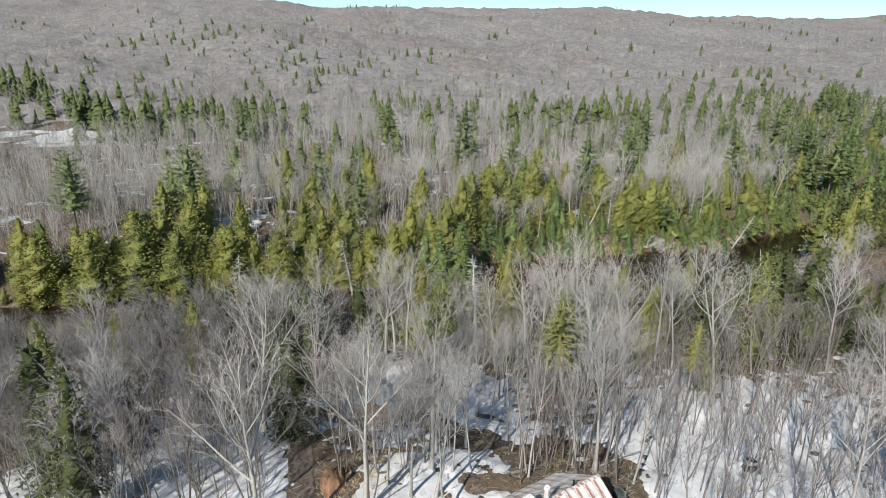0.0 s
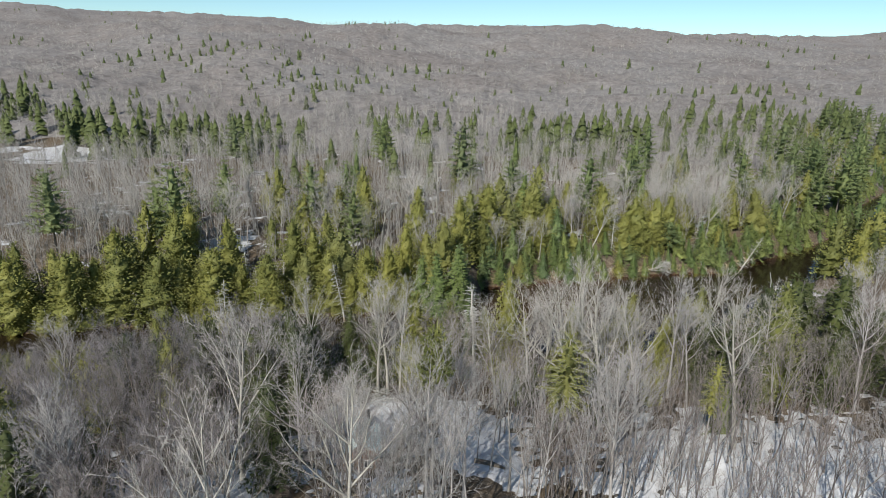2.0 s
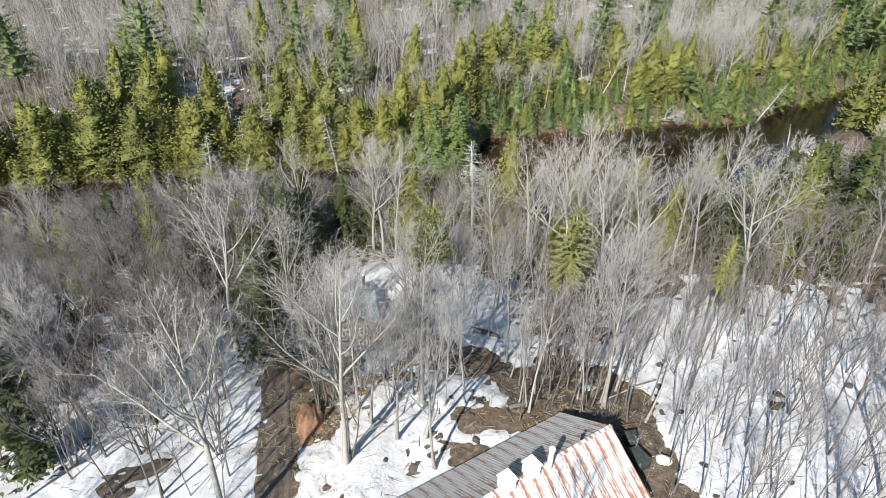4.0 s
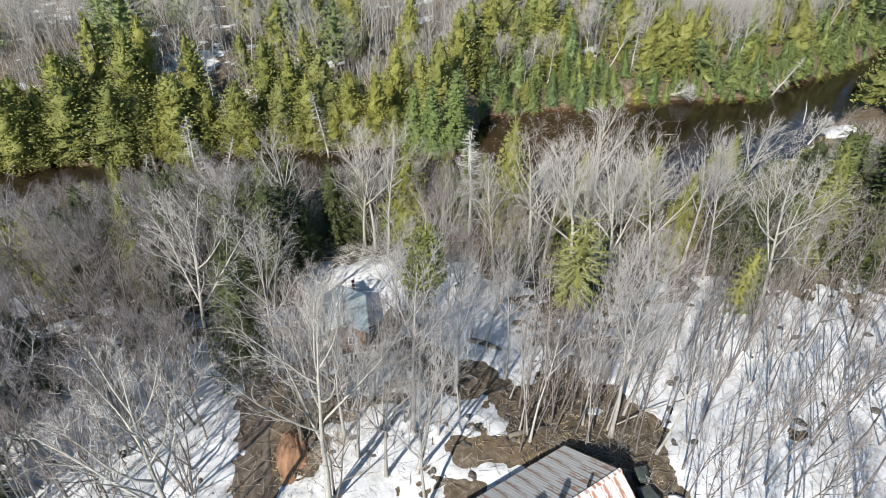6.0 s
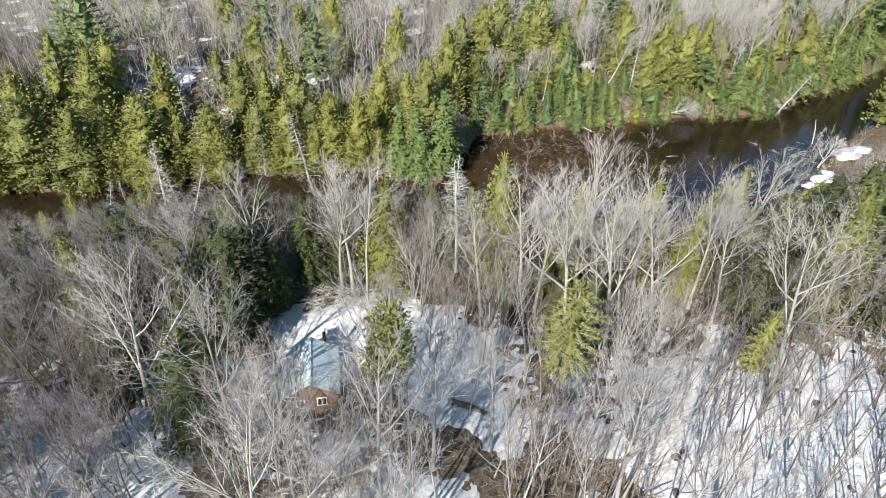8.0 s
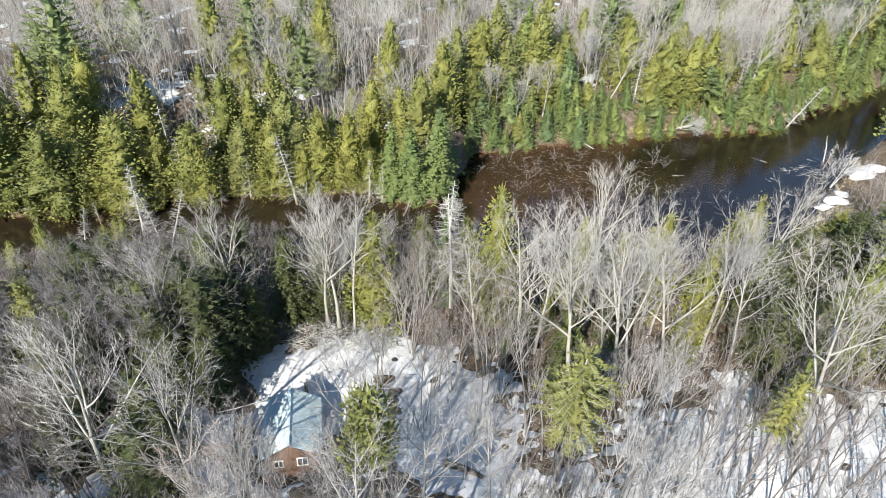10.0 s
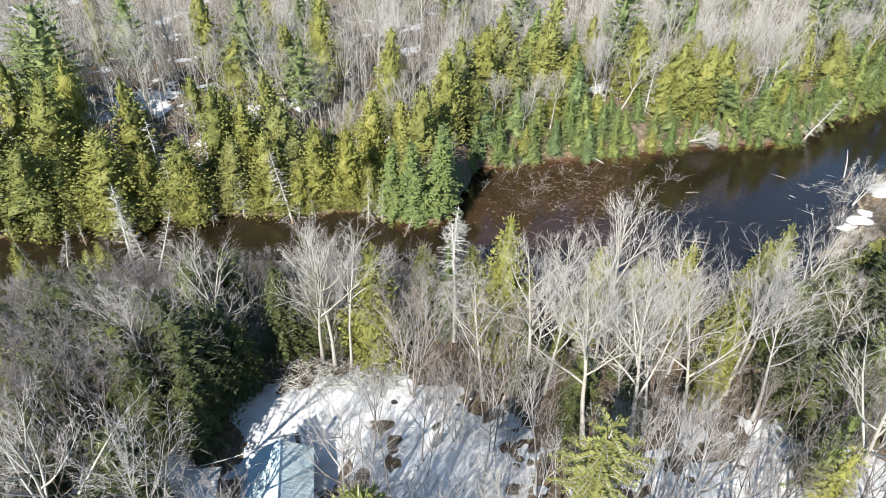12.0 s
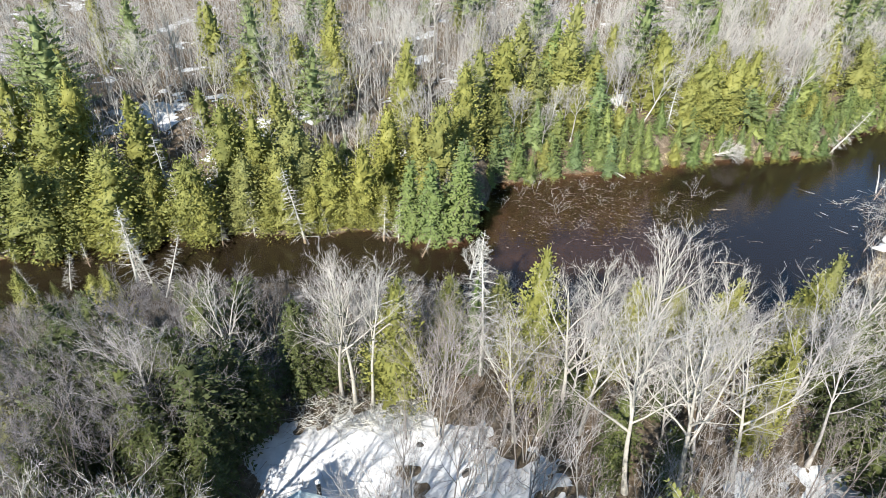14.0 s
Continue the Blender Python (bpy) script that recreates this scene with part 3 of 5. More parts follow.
def snag_shape(rng, h, stubs=34, girth=0.016, lean=0.05):
    wood, fine = Soup(), Soup()
    trunk = wander(Vector((0, 0, -0.3)), Vector((lean, 0, 1)).normalized(), h, 7, 0.035, rng)
    wood.tube(trunk, [girth * h * (1 - 0.9 * k / 7) for k in range(8)], 6)
    for k in range(stubs):
        t = 0.12 + 0.85 * k / stubs
        p, d = along(trunk, t)
        e = tilted(d, rng.uniform(1.2, 1.75), rng.uniform(0, 6.28))
        long = h * 0.17 * (1.1 - t) * rng.uniform(0.5, 1.3) + 0.25
        line = wander(p, e, long, 2, 0.15, rng, -0.06)
        fine.tube(line, [0.028, 0.02, 0.008], 3)
        for _ in range(5):
            q, g = along(line, rng.uniform(0.3, 0.95))
            fine.spike(q, q + tilted(g, 0.7, rng.uniform(0, 6.28)) * long * 0.4, 0.013)
    return [wood], Soup(), fine


KINDS = {}


def two_toned(name, limbs, fine, wood_mat, crown_mat):
    """Limbs in bark and twigs or needles in their own colour, as one crown."""
    (v, f), (w, g) = limbs.arrays(), fine.arrays()
    me = raw_mesh(name, np.concatenate([v, w]), np.concatenate([f, g + len(v)]), crown_mat)
    me.materials.append(wood_mat)
    me.polygons.foreach_set("material_index", np.concatenate([np.ones(len(f), np.int32), np.zeros(len(g), np.int32)]))
    return me


def stock(kind, name, label, category, group, shapes, wood_mat, crown_mat, crown_name="crown"):
    """Keep the meshes of a kind of tree; each tree is built on one of them."""
    made = []
    for trunks, limbs, fine in shapes:
        made.append(([raw_mesh("trunk", *t.arrays(), wood_mat) for t in trunks], two_toned(crown_name, limbs, fine, wood_mat, crown_mat)))
    KINDS[kind] = (name, label, category, group, crown_name, made)


def plant(kind, x, y, scale=1.0, turn=None, which=None, label="", tilt=(0, 0), wide=1.0, sink=0.0, z=None):
    name, words, category, group, crown_name, made = KINDS[kind]
    trunks, crown = made[PICK.randrange(len(made)) if which is None else which]
    root = new(name)
    root.empty_display_size = 0.3
    turn = PICK.uniform(0, 360) if turn is None else turn
    root.matrix_world = pose(x, y, (height(x, y) if z is None else z) - sink, tilt[0], tilt[1], 0) @ pose(0, 0, 0, 0, 0, turn) @ Matrix.Diagonal((scale * wide, scale * wide, scale, 1))
    for part_name, me in [("trunk", t) for t in trunks] + [(crown_name, crown)]:
        ob = new(part_name, me)
        ob.parent = root
    return tagged(root, label or words, category, group)


PICK = random.Random(11)
grow = random.Random(5)
stock("hardwood", "bare_tree", "tall leafless hardwood with pale grey bark and fine twigs", "tree", "leafless hardwoods",
      [bare_shape(grow, 15, 11, 8, 6, grow.uniform(0.34, 0.5), grow.uniform(0.5, 0.68), 0.04, twig_r=0.0105) for _ in range(6)], BARK, TWIG)
stock("birch", "birch_tree", "leafless pale-barked tree with white upswept limbs", "tree", "birches",
      [bare_shape(grow, 15, 10, 7, 5, grow.uniform(0.36, 0.5), grow.uniform(0.52, 0.7), 0.05, girth=0.0138, twig_r=0.0105, curl=0.15) for _ in range(6)], BIRCH, BIRCH_TWIG)
stock("slim", "birch_tree", "tall slim leafless tree with a white stem and a small crown", "tree", "birches",
      [bare_shape(grow, 15, 11, 5, 5, 0.5, 0.75, 0.03, girth=0.0105, twig_r=0.01) for _ in range(2)], BIRCH, BIRCH_TWIG)
stock("clump", "bare_tree", "leafless many-stemmed maple with a wide twiggy crown", "tree", "many-stemmed trees",
      [bare_shape(grow, 12, 16, 6, 6, 0.3, 0.55, 0.1, stems=4, girth=0.0085, twig_r=0.0095, tips=1) for _ in range(4)], BARK, TWIG_RED)
stock("dusky", "bare_tree", "leafless dark grey tree with a dense twiggy crown", "tree", "dusky bare trees",
      [bare_shape(grow, 12, 12, 7, 7, 0.3, 0.6, 0.1, stems=2, girth=0.0105, twig_r=0.0095) for _ in range(4)], DARK_BARK, TWIG_DARK)
stock("sapling", "sapling", "thin leafless young tree with a slender grey stem", "tree", "saplings",
      [bare_shape(grow, 9, 7, 4, 3, 0.42, 0.4, 0.1, girth=0.0075, twig_r=0.008, tips=1) for _ in range(5)], BROWN_BARK, TWIG_RED)
stock("pole", "sapling", "slender pale leafless tree rising from the snow", "tree", "saplings",
      [bare_shape(grow, 11, 7, 4, 3, 0.5, 0.42, 0.05, girth=0.0088, twig_r=0.009, tips=1) for _ in range(5)], BARK, TWIG)
stock("bush", "bare_bush", "leafless twiggy bush among the trees", "bush", "bare bushes",
      [bare_shape(grow, 5, 8, 4, 3, 0.12, 0.6, 0.1, stems=2, girth=0.007, twig_r=0.009, tips=0) for _ in range(3)], BARK, TWIG_RED)
stock("fir", "fir_tree", "young green balsam fir with a pointed crown on the river bank", "tree", "firs",
      [tiered_shape(grow, 8, grow.uniform(2.5, 3.0), 105, 0.02, grow.uniform(0.95, 1.15), 0.1, 0.32, 0.44, 0.26, core=0.5) for _ in range(6)], DARK_BARK, FIR)
stock("spruce", "spruce_tree", "dense blue-green spruce with a pointed tiered crown", "tree", "spruces",
      [tiered_shape(grow, 14, grow.uniform(2.9, 3.3), 150, 0.03, 0.75, 0.08, 0.4, 0.62, 0.32, core=0.5) for _ in range(4)], DARK_BARK, SPRUCE)
stock("hemlock", "hemlock_tree", "dark drooping hemlock standing among bare trees", "tree", "hemlocks",
      [tiered_shape(grow, 11, grow.uniform(3.0, 3.6), 110, 0.05, 0.5, 0.12, 0.5, 0.6, 0.36, 0.35, belly=0.2, core=0.4) for _ in range(4)], DARK_BARK, HEMLOCK)
stock("cedar", "cedar_tree", "yellow-green white cedar with a dense egg-shaped crown", "tree", "cedars",
      [cedar_shape(grow, 11, grow.uniform(2.7, 3.1), 150, tufts=18, size=0.27, taper=grow.uniform(1.4, 2.3), swell=grow.uniform(0.15, 0.32)) for _ in range(8)], DARK_BARK, CEDAR)
stock("yard_hemlock", "hemlock_tree", "dark drooping hemlock standing among bare trees", "tree", "hemlocks",
      [tiered_shape(grow, 11, grow.uniform(3.4, 4.0), 160, 0.04, 0.48, 0.12, 0.5, 0.48, 0.31, 0.35, belly=0.2, core=0.4) for _ in range(4)], DARK_BARK, HEMLOCK)
stock("yard_cedar", "cedar_tree", "yellow-green white cedar with a dense feathery crown", "tree", "cedars",
      [cedar_shape(grow, 11, grow.uniform(2.3, 2.8), 170, size=0.25, tufts=20, taper=grow.uniform(1.3, 1.9)) for _ in range(4)], DARK_BARK, CEDAR)
stock("high_cedar", "cedar_tree", "tall white cedar with a bare trunk under a yellow-green crown", "tree", "cedars",
      [tiered_shape(grow, 16, grow.uniform(2.5, 2.9), 105, 0.5, 0.5, 0.18, 0.25, 0.3, 0.13, 0.4, belly=0.3, core=0.3, bare=0.2) for _ in range(3)], BARK, CEDAR)
stock("crown_cedar", "cedar_tree", "tall white cedar with a bare trunk under a dense pointed crown", "tree", "cedars",
      [cedar_shape(grow, 16, 1.75, 120, 0.72, 0.25, 17, 0.2, 1.25, 0.5, 0.011)], BARK, CEDAR)
stock("far_cedar", "cedar_tree", "green white cedar rising among bare trees across the river", "tree", "cedars",
      [cedar_shape(grow, 11, grow.uniform(2.2, 2.7), 75, 0.12, 0.46, 8, taper=grow.uniform(1.3, 2.0)) for _ in range(5)], DARK_BARK, CEDAR)
stock("pine", "pine_tree", "tall white pine with layered tufted boughs", "tree", "pines",
      [tiered_shape(grow, 18, grow.uniform(3.9, 4.6), 96, grow.uniform(0.22, 0.36), 0.6, 0.22, 0.12, 0.8, 0.28, 0.5, 11, core=0.3, bare=0.3, girth=0.012) for _ in range(4)], DARK_BARK, PINE)
stock("snag", "dead_tree", "bleached dead conifer bristling with broken branches", "tree", "dead trees",
      [snag_shape(grow, 9, 84) for _ in range(4)], DEAD, DEAD, "dead_crown")
stock("fallen", "fallen_tree", "bleached fallen tree with a tangle of dead branches", "tree", "fallen trees",
      [bare_shape(grow, 6, 18, 6, 6, 0.3, 0.8, 0.05, stems=2, girth=0.02, twig_r=0.014, curl=0.3) for _ in range(2)], DEAD, DEAD, "dead_crown")

# ---- the woods on the camera's side ----
# standing trees that can be told apart: kind, x, y, height
STAND_WEST = (("birch", -10.8, 61.3, 14.8, 0), ("birch", -9.4, 60.2, 14.4, 2), ("slim", -8.0, 60.0, 15.1, 6), ("birch", -16.8, 58.2, 14.8, -3), ("dusky", -4.1, 61.1, 11.9, 0),
              ("hardwood", -21.0, 53.6, 13.0, -6), ("dusky", -26.5, 55.0, 13.2, -2), ("birch", -18.9, 40.5, 16.6, -4), ("dusky", -26.8, 42.3, 16.5, 0), ("hardwood", -13.9, 40.2, 14.4, 3),
              ("birch", -6.8, 28.2, 16.4, 0), ("hardwood", -2.5, 34.4, 15.4, 0), ("birch", -12.4, 22.4, 16.6, -3), ("dusky", -17.4, 33.9, 11.5, -4), ("dusky", -9.2, 33.6, 10.5, 2), ("dusky", -15.6, 28.6, 12.0, -5))
STAND_EAST = (("birch", 10.8, 54.0, 17.0, -12), ("birch", 13.8, 53.0, 16.8, -11), ("birch", 6.9, 60.0, 15.3, -5), ("birch", 13.0, 62.3, 16.4, 0), ("birch", 3.2, 57.6, 13.0, -5), ("birch", 17.9, 54.6, 14.2, -11),
              ("hardwood", 21.9, 58.2, 14.2, 2), ("birch", 26.0, 62.7, 13.2, 4), ("birch", 24.2, 46.5, 16.4, -10), ("hardwood", 11.0, 35.3, 14.6, 0), ("hardwood", 7.2, 59.8, 12.5, 3), ("birch", 10.2, 66.5, 11.5, -2),
              ("hardwood", 18.4, 61.0, 11.0, 2), ("hardwood", 4.0, 41.4, 11.5, 0), ("birch", 33.8, 72.0, 8.3, 0))
for kind, x, y, tall, over in STAND_WEST + STAND_EAST:
    plant(kind, x, y, tall / (12 if kind == "dusky" else 15), tilt=(0, over))

# tall cedars with bare stems over the snow: x, y, height, width
for kind, x, y, tall, wide in (("high_cedar", 8.2, 43.6, 15.2, 1.1), ("crown_cedar", -2.4, 37.4, 16.9, 0.84), ("high_cedar", 21.0, 45.0, 10.6, 0.9)):
    plant(kind, x, y, tall / 16, wide=wide)
for x, y, tall in ((-6.1, 61.6, 12.6), (4.5, 62.9, 15.0), (18.0, 64.0, 11.4), (21.6, 61.0, 9.4), (31.6, 56.5, 13.0), (13.0, 66.6, 9.5), (-2.6, 66.0, 10.0), (25.4, 66.5, 10.0),
                   (-24.0, 66.0, 6.5), (-30.5, 65.0, 8.5), (-31.0, 52.5, 10.5), (-38.0, 50.0, 10.5), (1.6, 68.0, 8.5), (17.0, 70.0, 7.0), (34.4, 68.0, 9.0), (34.4, 114.5, 12.0)):
    plant("yard_cedar" if y < 76 else "cedar", x, y, tall / 11, wide=0.8 if tall > 14 else 1.0)
for x, y, tall in ((-18.1, 53.6, 11.5), (-20.6, 55.8, 11.5), (-17.4, 56.0, 10.5), (-22.6, 53.4, 10.5), (-20.0, 51.2, 8.5), (-17.2, 51.2, 7.5), (-23.2, 57.6, 9.5), (-16.4, 58.0, 8.0), (-21.5, 61.5, 10.0), (-14.2, 62.2, 9.5), (-27.0, 60.0, 8.5), (-21.4, 52.0, 9.5), (-25.4, 55.2, 9.5), (-29.0, 56.5, 10.0), (-33.0, 61.0, 9.0), (-11.5, 63.5, 9.0), (-8.2, 63.0, 8.0),
                   (34.0, 59.2, 12.0), (36.0, 63.8, 12.0), (38.5, 66.0, 11.0), (33.0, 63.0, 11.0), (40.0, 61.5, 12.0), (43.0, 67.0, 11.5), (37.0, 57.0, 11.5), (36.0, 70.0, 8.5), (41.5, 72.0, 9.0), (31.0, 66.5, 8.5), (-26.0, 48.0, 8.5), (-29.5, 36.0, 8.0), (10.2, 57.0, 7.5), (-24.4, 44.0, 8.0)):
    plant("yard_hemlock", x, y, tall / 11)
plant("snag", 0.5, 64.4, 1.45, wide=1.1, label="grey dead conifer with drooping bleached branches")
plant("fir", -0.4, 65.2, 1.35, wide=0.5, label="half-dead grey-green fir with thin boughs by the river")
for kind, x, y, tall, wide in (("yard_cedar", 28.0, 69.0, 11.2, 0.80), ("yard_cedar", 36.0, 70.0, 8.7, 1.10), ("yard_hemlock", 31.5, 66.0, 8.4, 1.10), ("yard_hemlock", 32.5, 62.0, 7.8, 1.10), ("yard_cedar", 20.0, 57.5, 9.5, 0.75), ("yard_hemlock", 31.5, 68.0, 5.2, 0.90), ("yard_cedar", 12.0, 66.0, 10.4, 0.90), ("yard_cedar", -36.0, 72.0, 5.1, 0.90), ("yard_cedar", -40.0, 70.0, 4.0, 0.80), ("yard_cedar", -36.5, 60.0, 6.2, 1.00), ("yard_cedar", -41.5, 68.0, 6.0, 1.00), ("yard_hemlock", -14.0, 61.0, 11.2, 0.55), ("yard_hemlock", -18.5, 45.0, 9.4, 1.00), ("yard_hemlock", -16.0, 40.0, 10.6, 1.00)):
    plant(kind, x, y, tall / 11, wide=wide)
for kind, x, y, tall, wide in (("hemlock", -27.0, 26.5, 13.0, 0.85), ("yard_hemlock", -31.6, 30.0, 13.5, 0.85), ("yard_cedar", -33.6, 34.0, 13.0, 0.9)):
    plant(kind, x, y, tall / 11, wide=wide)
plant("fir", 24.5, 50.0, 0.9)
plant("snag", -0.3, 72.4, 1.15, tilt=(0, 4))
plant("snag", 0.6, 73.4, 0.8, tilt=(0, -3))

scatter = random.Random(23)


def open_spot(x, y):
    """Ground kept free: yard, drive, buildings, creek bed."""
    if y > float(near_bank(np.array([x]))[0]) - 0.8:
        return False
    drive = np.interp(y, (20, 26.8, 33.6, 37.8, 42, 46), (-9.5, -11.2, -13.3, -14.6, -17, -17))
    if abs(x - drive) < 2.3 and y < 45:
        return False
    if ((x + 11) / 6.2) ** 2 + ((y - 52.5) / 6.6) ** 2 < 1 or ((x + 16) / 4.0) ** 2 + ((y - 48.6) / 3.5) ** 2 < 1:
        return False
    if ((x + 18.6) / 2.2) ** 2 + ((y - 46.5) / 5.5) ** 2 < 1:
        return False
    along_x, across = (x - 4) * 0.8 + (y - 26) * 0.6, -(x - 4) * 0.6 + (y - 26) * 0.8
    return not (-14 < along_x < 8.5 and abs(across) < 5.2)


def sow(kind, count, x0, x1, y0, y1, low, high, base, gap, taken=[]):
    made, tries = 0, 0
    while made < count and tries < count * 30:
        tries += 1
        x, y = scatter.uniform(x0, x1), scatter.uniform(y0, y1)
        if not open_spot(x, y) or (kind != "bush" and high > 6 and 15 < x < 33 and y > 65) or (x > 40 and y > 87 and kind != "bush") or (-2.5 < x < 6 and 39.5 < y < 51 and scatter.random() < 0.85) or (-14 < x < -5.5 and 39.5 < y < 48 and scatter.random() < 0.9) or (x > 27 and 52 < y < 86 and kind in ("hardwood", "clump", "dusky", "birch") and scatter.random() < 0.65) or any((x - a) ** 2 + (y - b) ** 2 < gap * gap for a, b in taken):
            continue
        taken.append((x, y))
        own, base_h = (("dusky", 12) if kind in ("hardwood", "clump") and -38 < x < -17 and y > 33 else (kind, base))
        south = float(near_bank(np.array([x]))[0]) - y
        tall = scatter.uniform(low, high) * (0.9 if own != kind else 1.0)
        tall = min(tall, 1.5 + 0.5 * south) if 19 < x < 46 and south < 18 else tall if x > 46 else min(tall, (1.4 if x < -2 else 2.6) + (0.62 if x < -2 else 0.78) * south)
        plant(own, x, y, tall / base_h, tilt=(scatter.uniform(-4, 4), scatter.uniform(-5, 5) - (5 if x > 12 and kind in ("hardwood", "birch", "clump", "dusky") else 0)))
        made += 1


sow("dusky", 44, -60, -13, 46, 75, 8, 12.5, 12, 2.2)
sow("hardwood", 18, -60, -20, 24, 54, 11, 15, 15, 2.3)
sow("dusky", 22, -56, -19, 30, 58, 8, 12, 12, 2.2)
sow("clump", 8, -50, -22, 26, 46, 8.5, 11, 12, 2.2)
sow("dusky", 12, -50, -20, 28, 46, 8, 12, 12, 2.2)
sow("dusky", 6, -22, -3, 23, 40, 9, 13, 12, 1.8)
sow("hardwood", 8, -12, 2, 26, 46, 10, 14, 15, 1.8)
sow("sapling", 26, -26, -8, 24, 42, 6, 10, 9, 0.9)
sow("clump", 6, -13, -4, 33, 40, 9, 11.5, 12, 1.3)
sow("pole", 44, -6, 14, 34, 51, 8.5, 11.5, 11, 0.6)
sow("clump", 8, -8, 8, 44, 62, 7.5, 11, 12, 1.7)
sow("sapling", 16, 4, 13, 35, 43, 8, 10.5, 9, 0.7)
sow("sapling", 14, -6, 9, 40, 60, 7, 10, 9, 0.9)
sow("sapling", 115, 13, 44, 22, 52, 7, 11, 9, 0.9)
sow("dusky", 8, 14, 60, 52, 96, 7.5, 10.5, 12, 1.8)
sow("clump", 9, 12, 62, 44, 100, 8.5, 11.5, 12, 2.0)
sow("hardwood", 20, 10, 62, 40, 100, 11, 14, 15, 2.2)
sow("dusky", 10, -12, 22, 58, 72, 6.5, 9, 12, 1.5)
sow("clump", 8, -12, 20, 59, 74, 7.5, 10.5, 12, 1.7)
sow("hardwood", 8, -12, 26, 60, 70, 9, 12, 15, 1.8)
sow("sapling", 30, -42, -14, 23, 46, 7, 10, 9, 1.0)
sow("yard_hemlock", 12, -38, -18, 46, 60, 7, 10.5, 11, 1.8)
sow("hemlock", 7, -40, -20, 60, 70, 7, 10, 11, 1.8)
sow("dusky", 10, -46, -14, 60, 75, 8, 11, 12, 1.9)
sow("bush", 64, -20, 34, 57, 77, 3.0, 5.5, 5, 1.0)
sow("bush", 20, -40, -14, 26, 60, 2.5, 4.5, 5, 1.0)
sow("sapling", 10, 4, 13, 33, 43, 7, 10, 9, 0.5)
sow("bush", 12, 5, 14, 33, 40, 1.5, 3, 5, 0.7)
sow("bush", 14, 12, 40, 28, 56, 2.5, 4.5, 5, 1.0)
sow("clump", 8, 32, 56, 66, 106, 7, 10, 12, 1.8)
sow("dusky", 10, 22, 50, 54, 84, 7, 10, 12, 1.6)
sow("bush", 46, 30, 56, 66, 108, 2.5, 5, 5, 0.9)
sow("bush", 26, 44, 62, 84, 106, 2.0, 4, 5, 0.7)
sow("cedar", 16, 30, 58, 64, 108, 3.5, 7.5, 11, 1.4)
sow("cedar", 7, -12, 32, 62, 77, 3.5, 6, 11, 1.4)
sow("hemlock", 8, 26, 44, 54, 68, 7, 10, 11, 1.5)
sow("sapling", 50, 14, 46, 24, 58, 7, 11, 9, 0.6)
sow("hemlock", 20, 36, 74, 66, 116, 7, 12, 11, 2.5)
sow("hemlock", 10, -70, -44, 30, 66, 7, 11, 11, 3.0)
sow("cedar", 14, -66, -30, 40, 74, 6, 10, 11, 2.5)
sow("hardwood", 5, 14, 46, 27, 53, 10, 13, 15, 1.5)
sow("clump", 4, 14, 46, 27, 53, 8, 10.5, 12, 1.5)
sow("dusky", 18, -44, -19, 27, 47, 8, 11.5, 12, 1.4)
sow("clump", 18, -66, -38, 42, 66, 8, 11, 12, 1.8)
sow("bush", 24, 14, 42, 36, 57, 2.5, 4.5, 5, 0.8)
sow("sapling", 30, 14, 45, 24, 53, 7, 11, 9, 0.6)
# hardwoods added south of the visible slope; they shade its lower left
sow("hardwood", 26, -44, 44, -6, 21, 11, 15, 15, 4.0)
sow("birch", 8, 22, 44, 54, 70, 9, 12, 15, 2.0)
sow("birch", 12, -4, 18, 57, 74, 9, 13.5, 15, 2.2)
sow("yard_hemlock", 9, 24, 42, 54, 72, 8, 11.5, 11, 1.6)
sow("hemlock", 8, 4, 28, 54, 70, 4, 7, 11, 1.2)
sow("sapling", 9, -6, 5, 46, 60, 6, 10, 9, 0.7)
sow("bush", 12, -6, 5, 46, 60, 2, 4, 5, 0.6)
sow("bush", 30, -50, -12, 62, 76, 2.5, 5, 5, 1.0)

# ---- the far bank ----
line = random.Random(31)


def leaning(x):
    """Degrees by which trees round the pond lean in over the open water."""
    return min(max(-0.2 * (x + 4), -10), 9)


for row, back in enumerate((-0.3, 0.8, 2.2, 4.0, 6.5)):
    x = 1.0 + 0.5 * row
    while x < 150:
        y = float(far_bank(np.array([x]))[0]) + back + line.uniform(-0.5, 0.7)
        kind = "cedar" if line.random() < (0.03 + 0.05 * row) else "fir"
        tall = line.uniform(0.32, 0.54) if line.random() < 0.6 else line.uniform(0.52, 0.82)
        if row > 2 and line.random() < (0.75 if x > 12 else 0.35):
            x += 2.5
            continue
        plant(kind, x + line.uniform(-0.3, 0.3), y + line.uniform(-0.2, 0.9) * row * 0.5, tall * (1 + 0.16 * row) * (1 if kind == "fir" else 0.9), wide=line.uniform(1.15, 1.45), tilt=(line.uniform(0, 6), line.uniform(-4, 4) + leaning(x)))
        x += line.uniform(1.4, 3.6) * (1 if x < 58 else 1.6) * (1 + 0.25 * row)
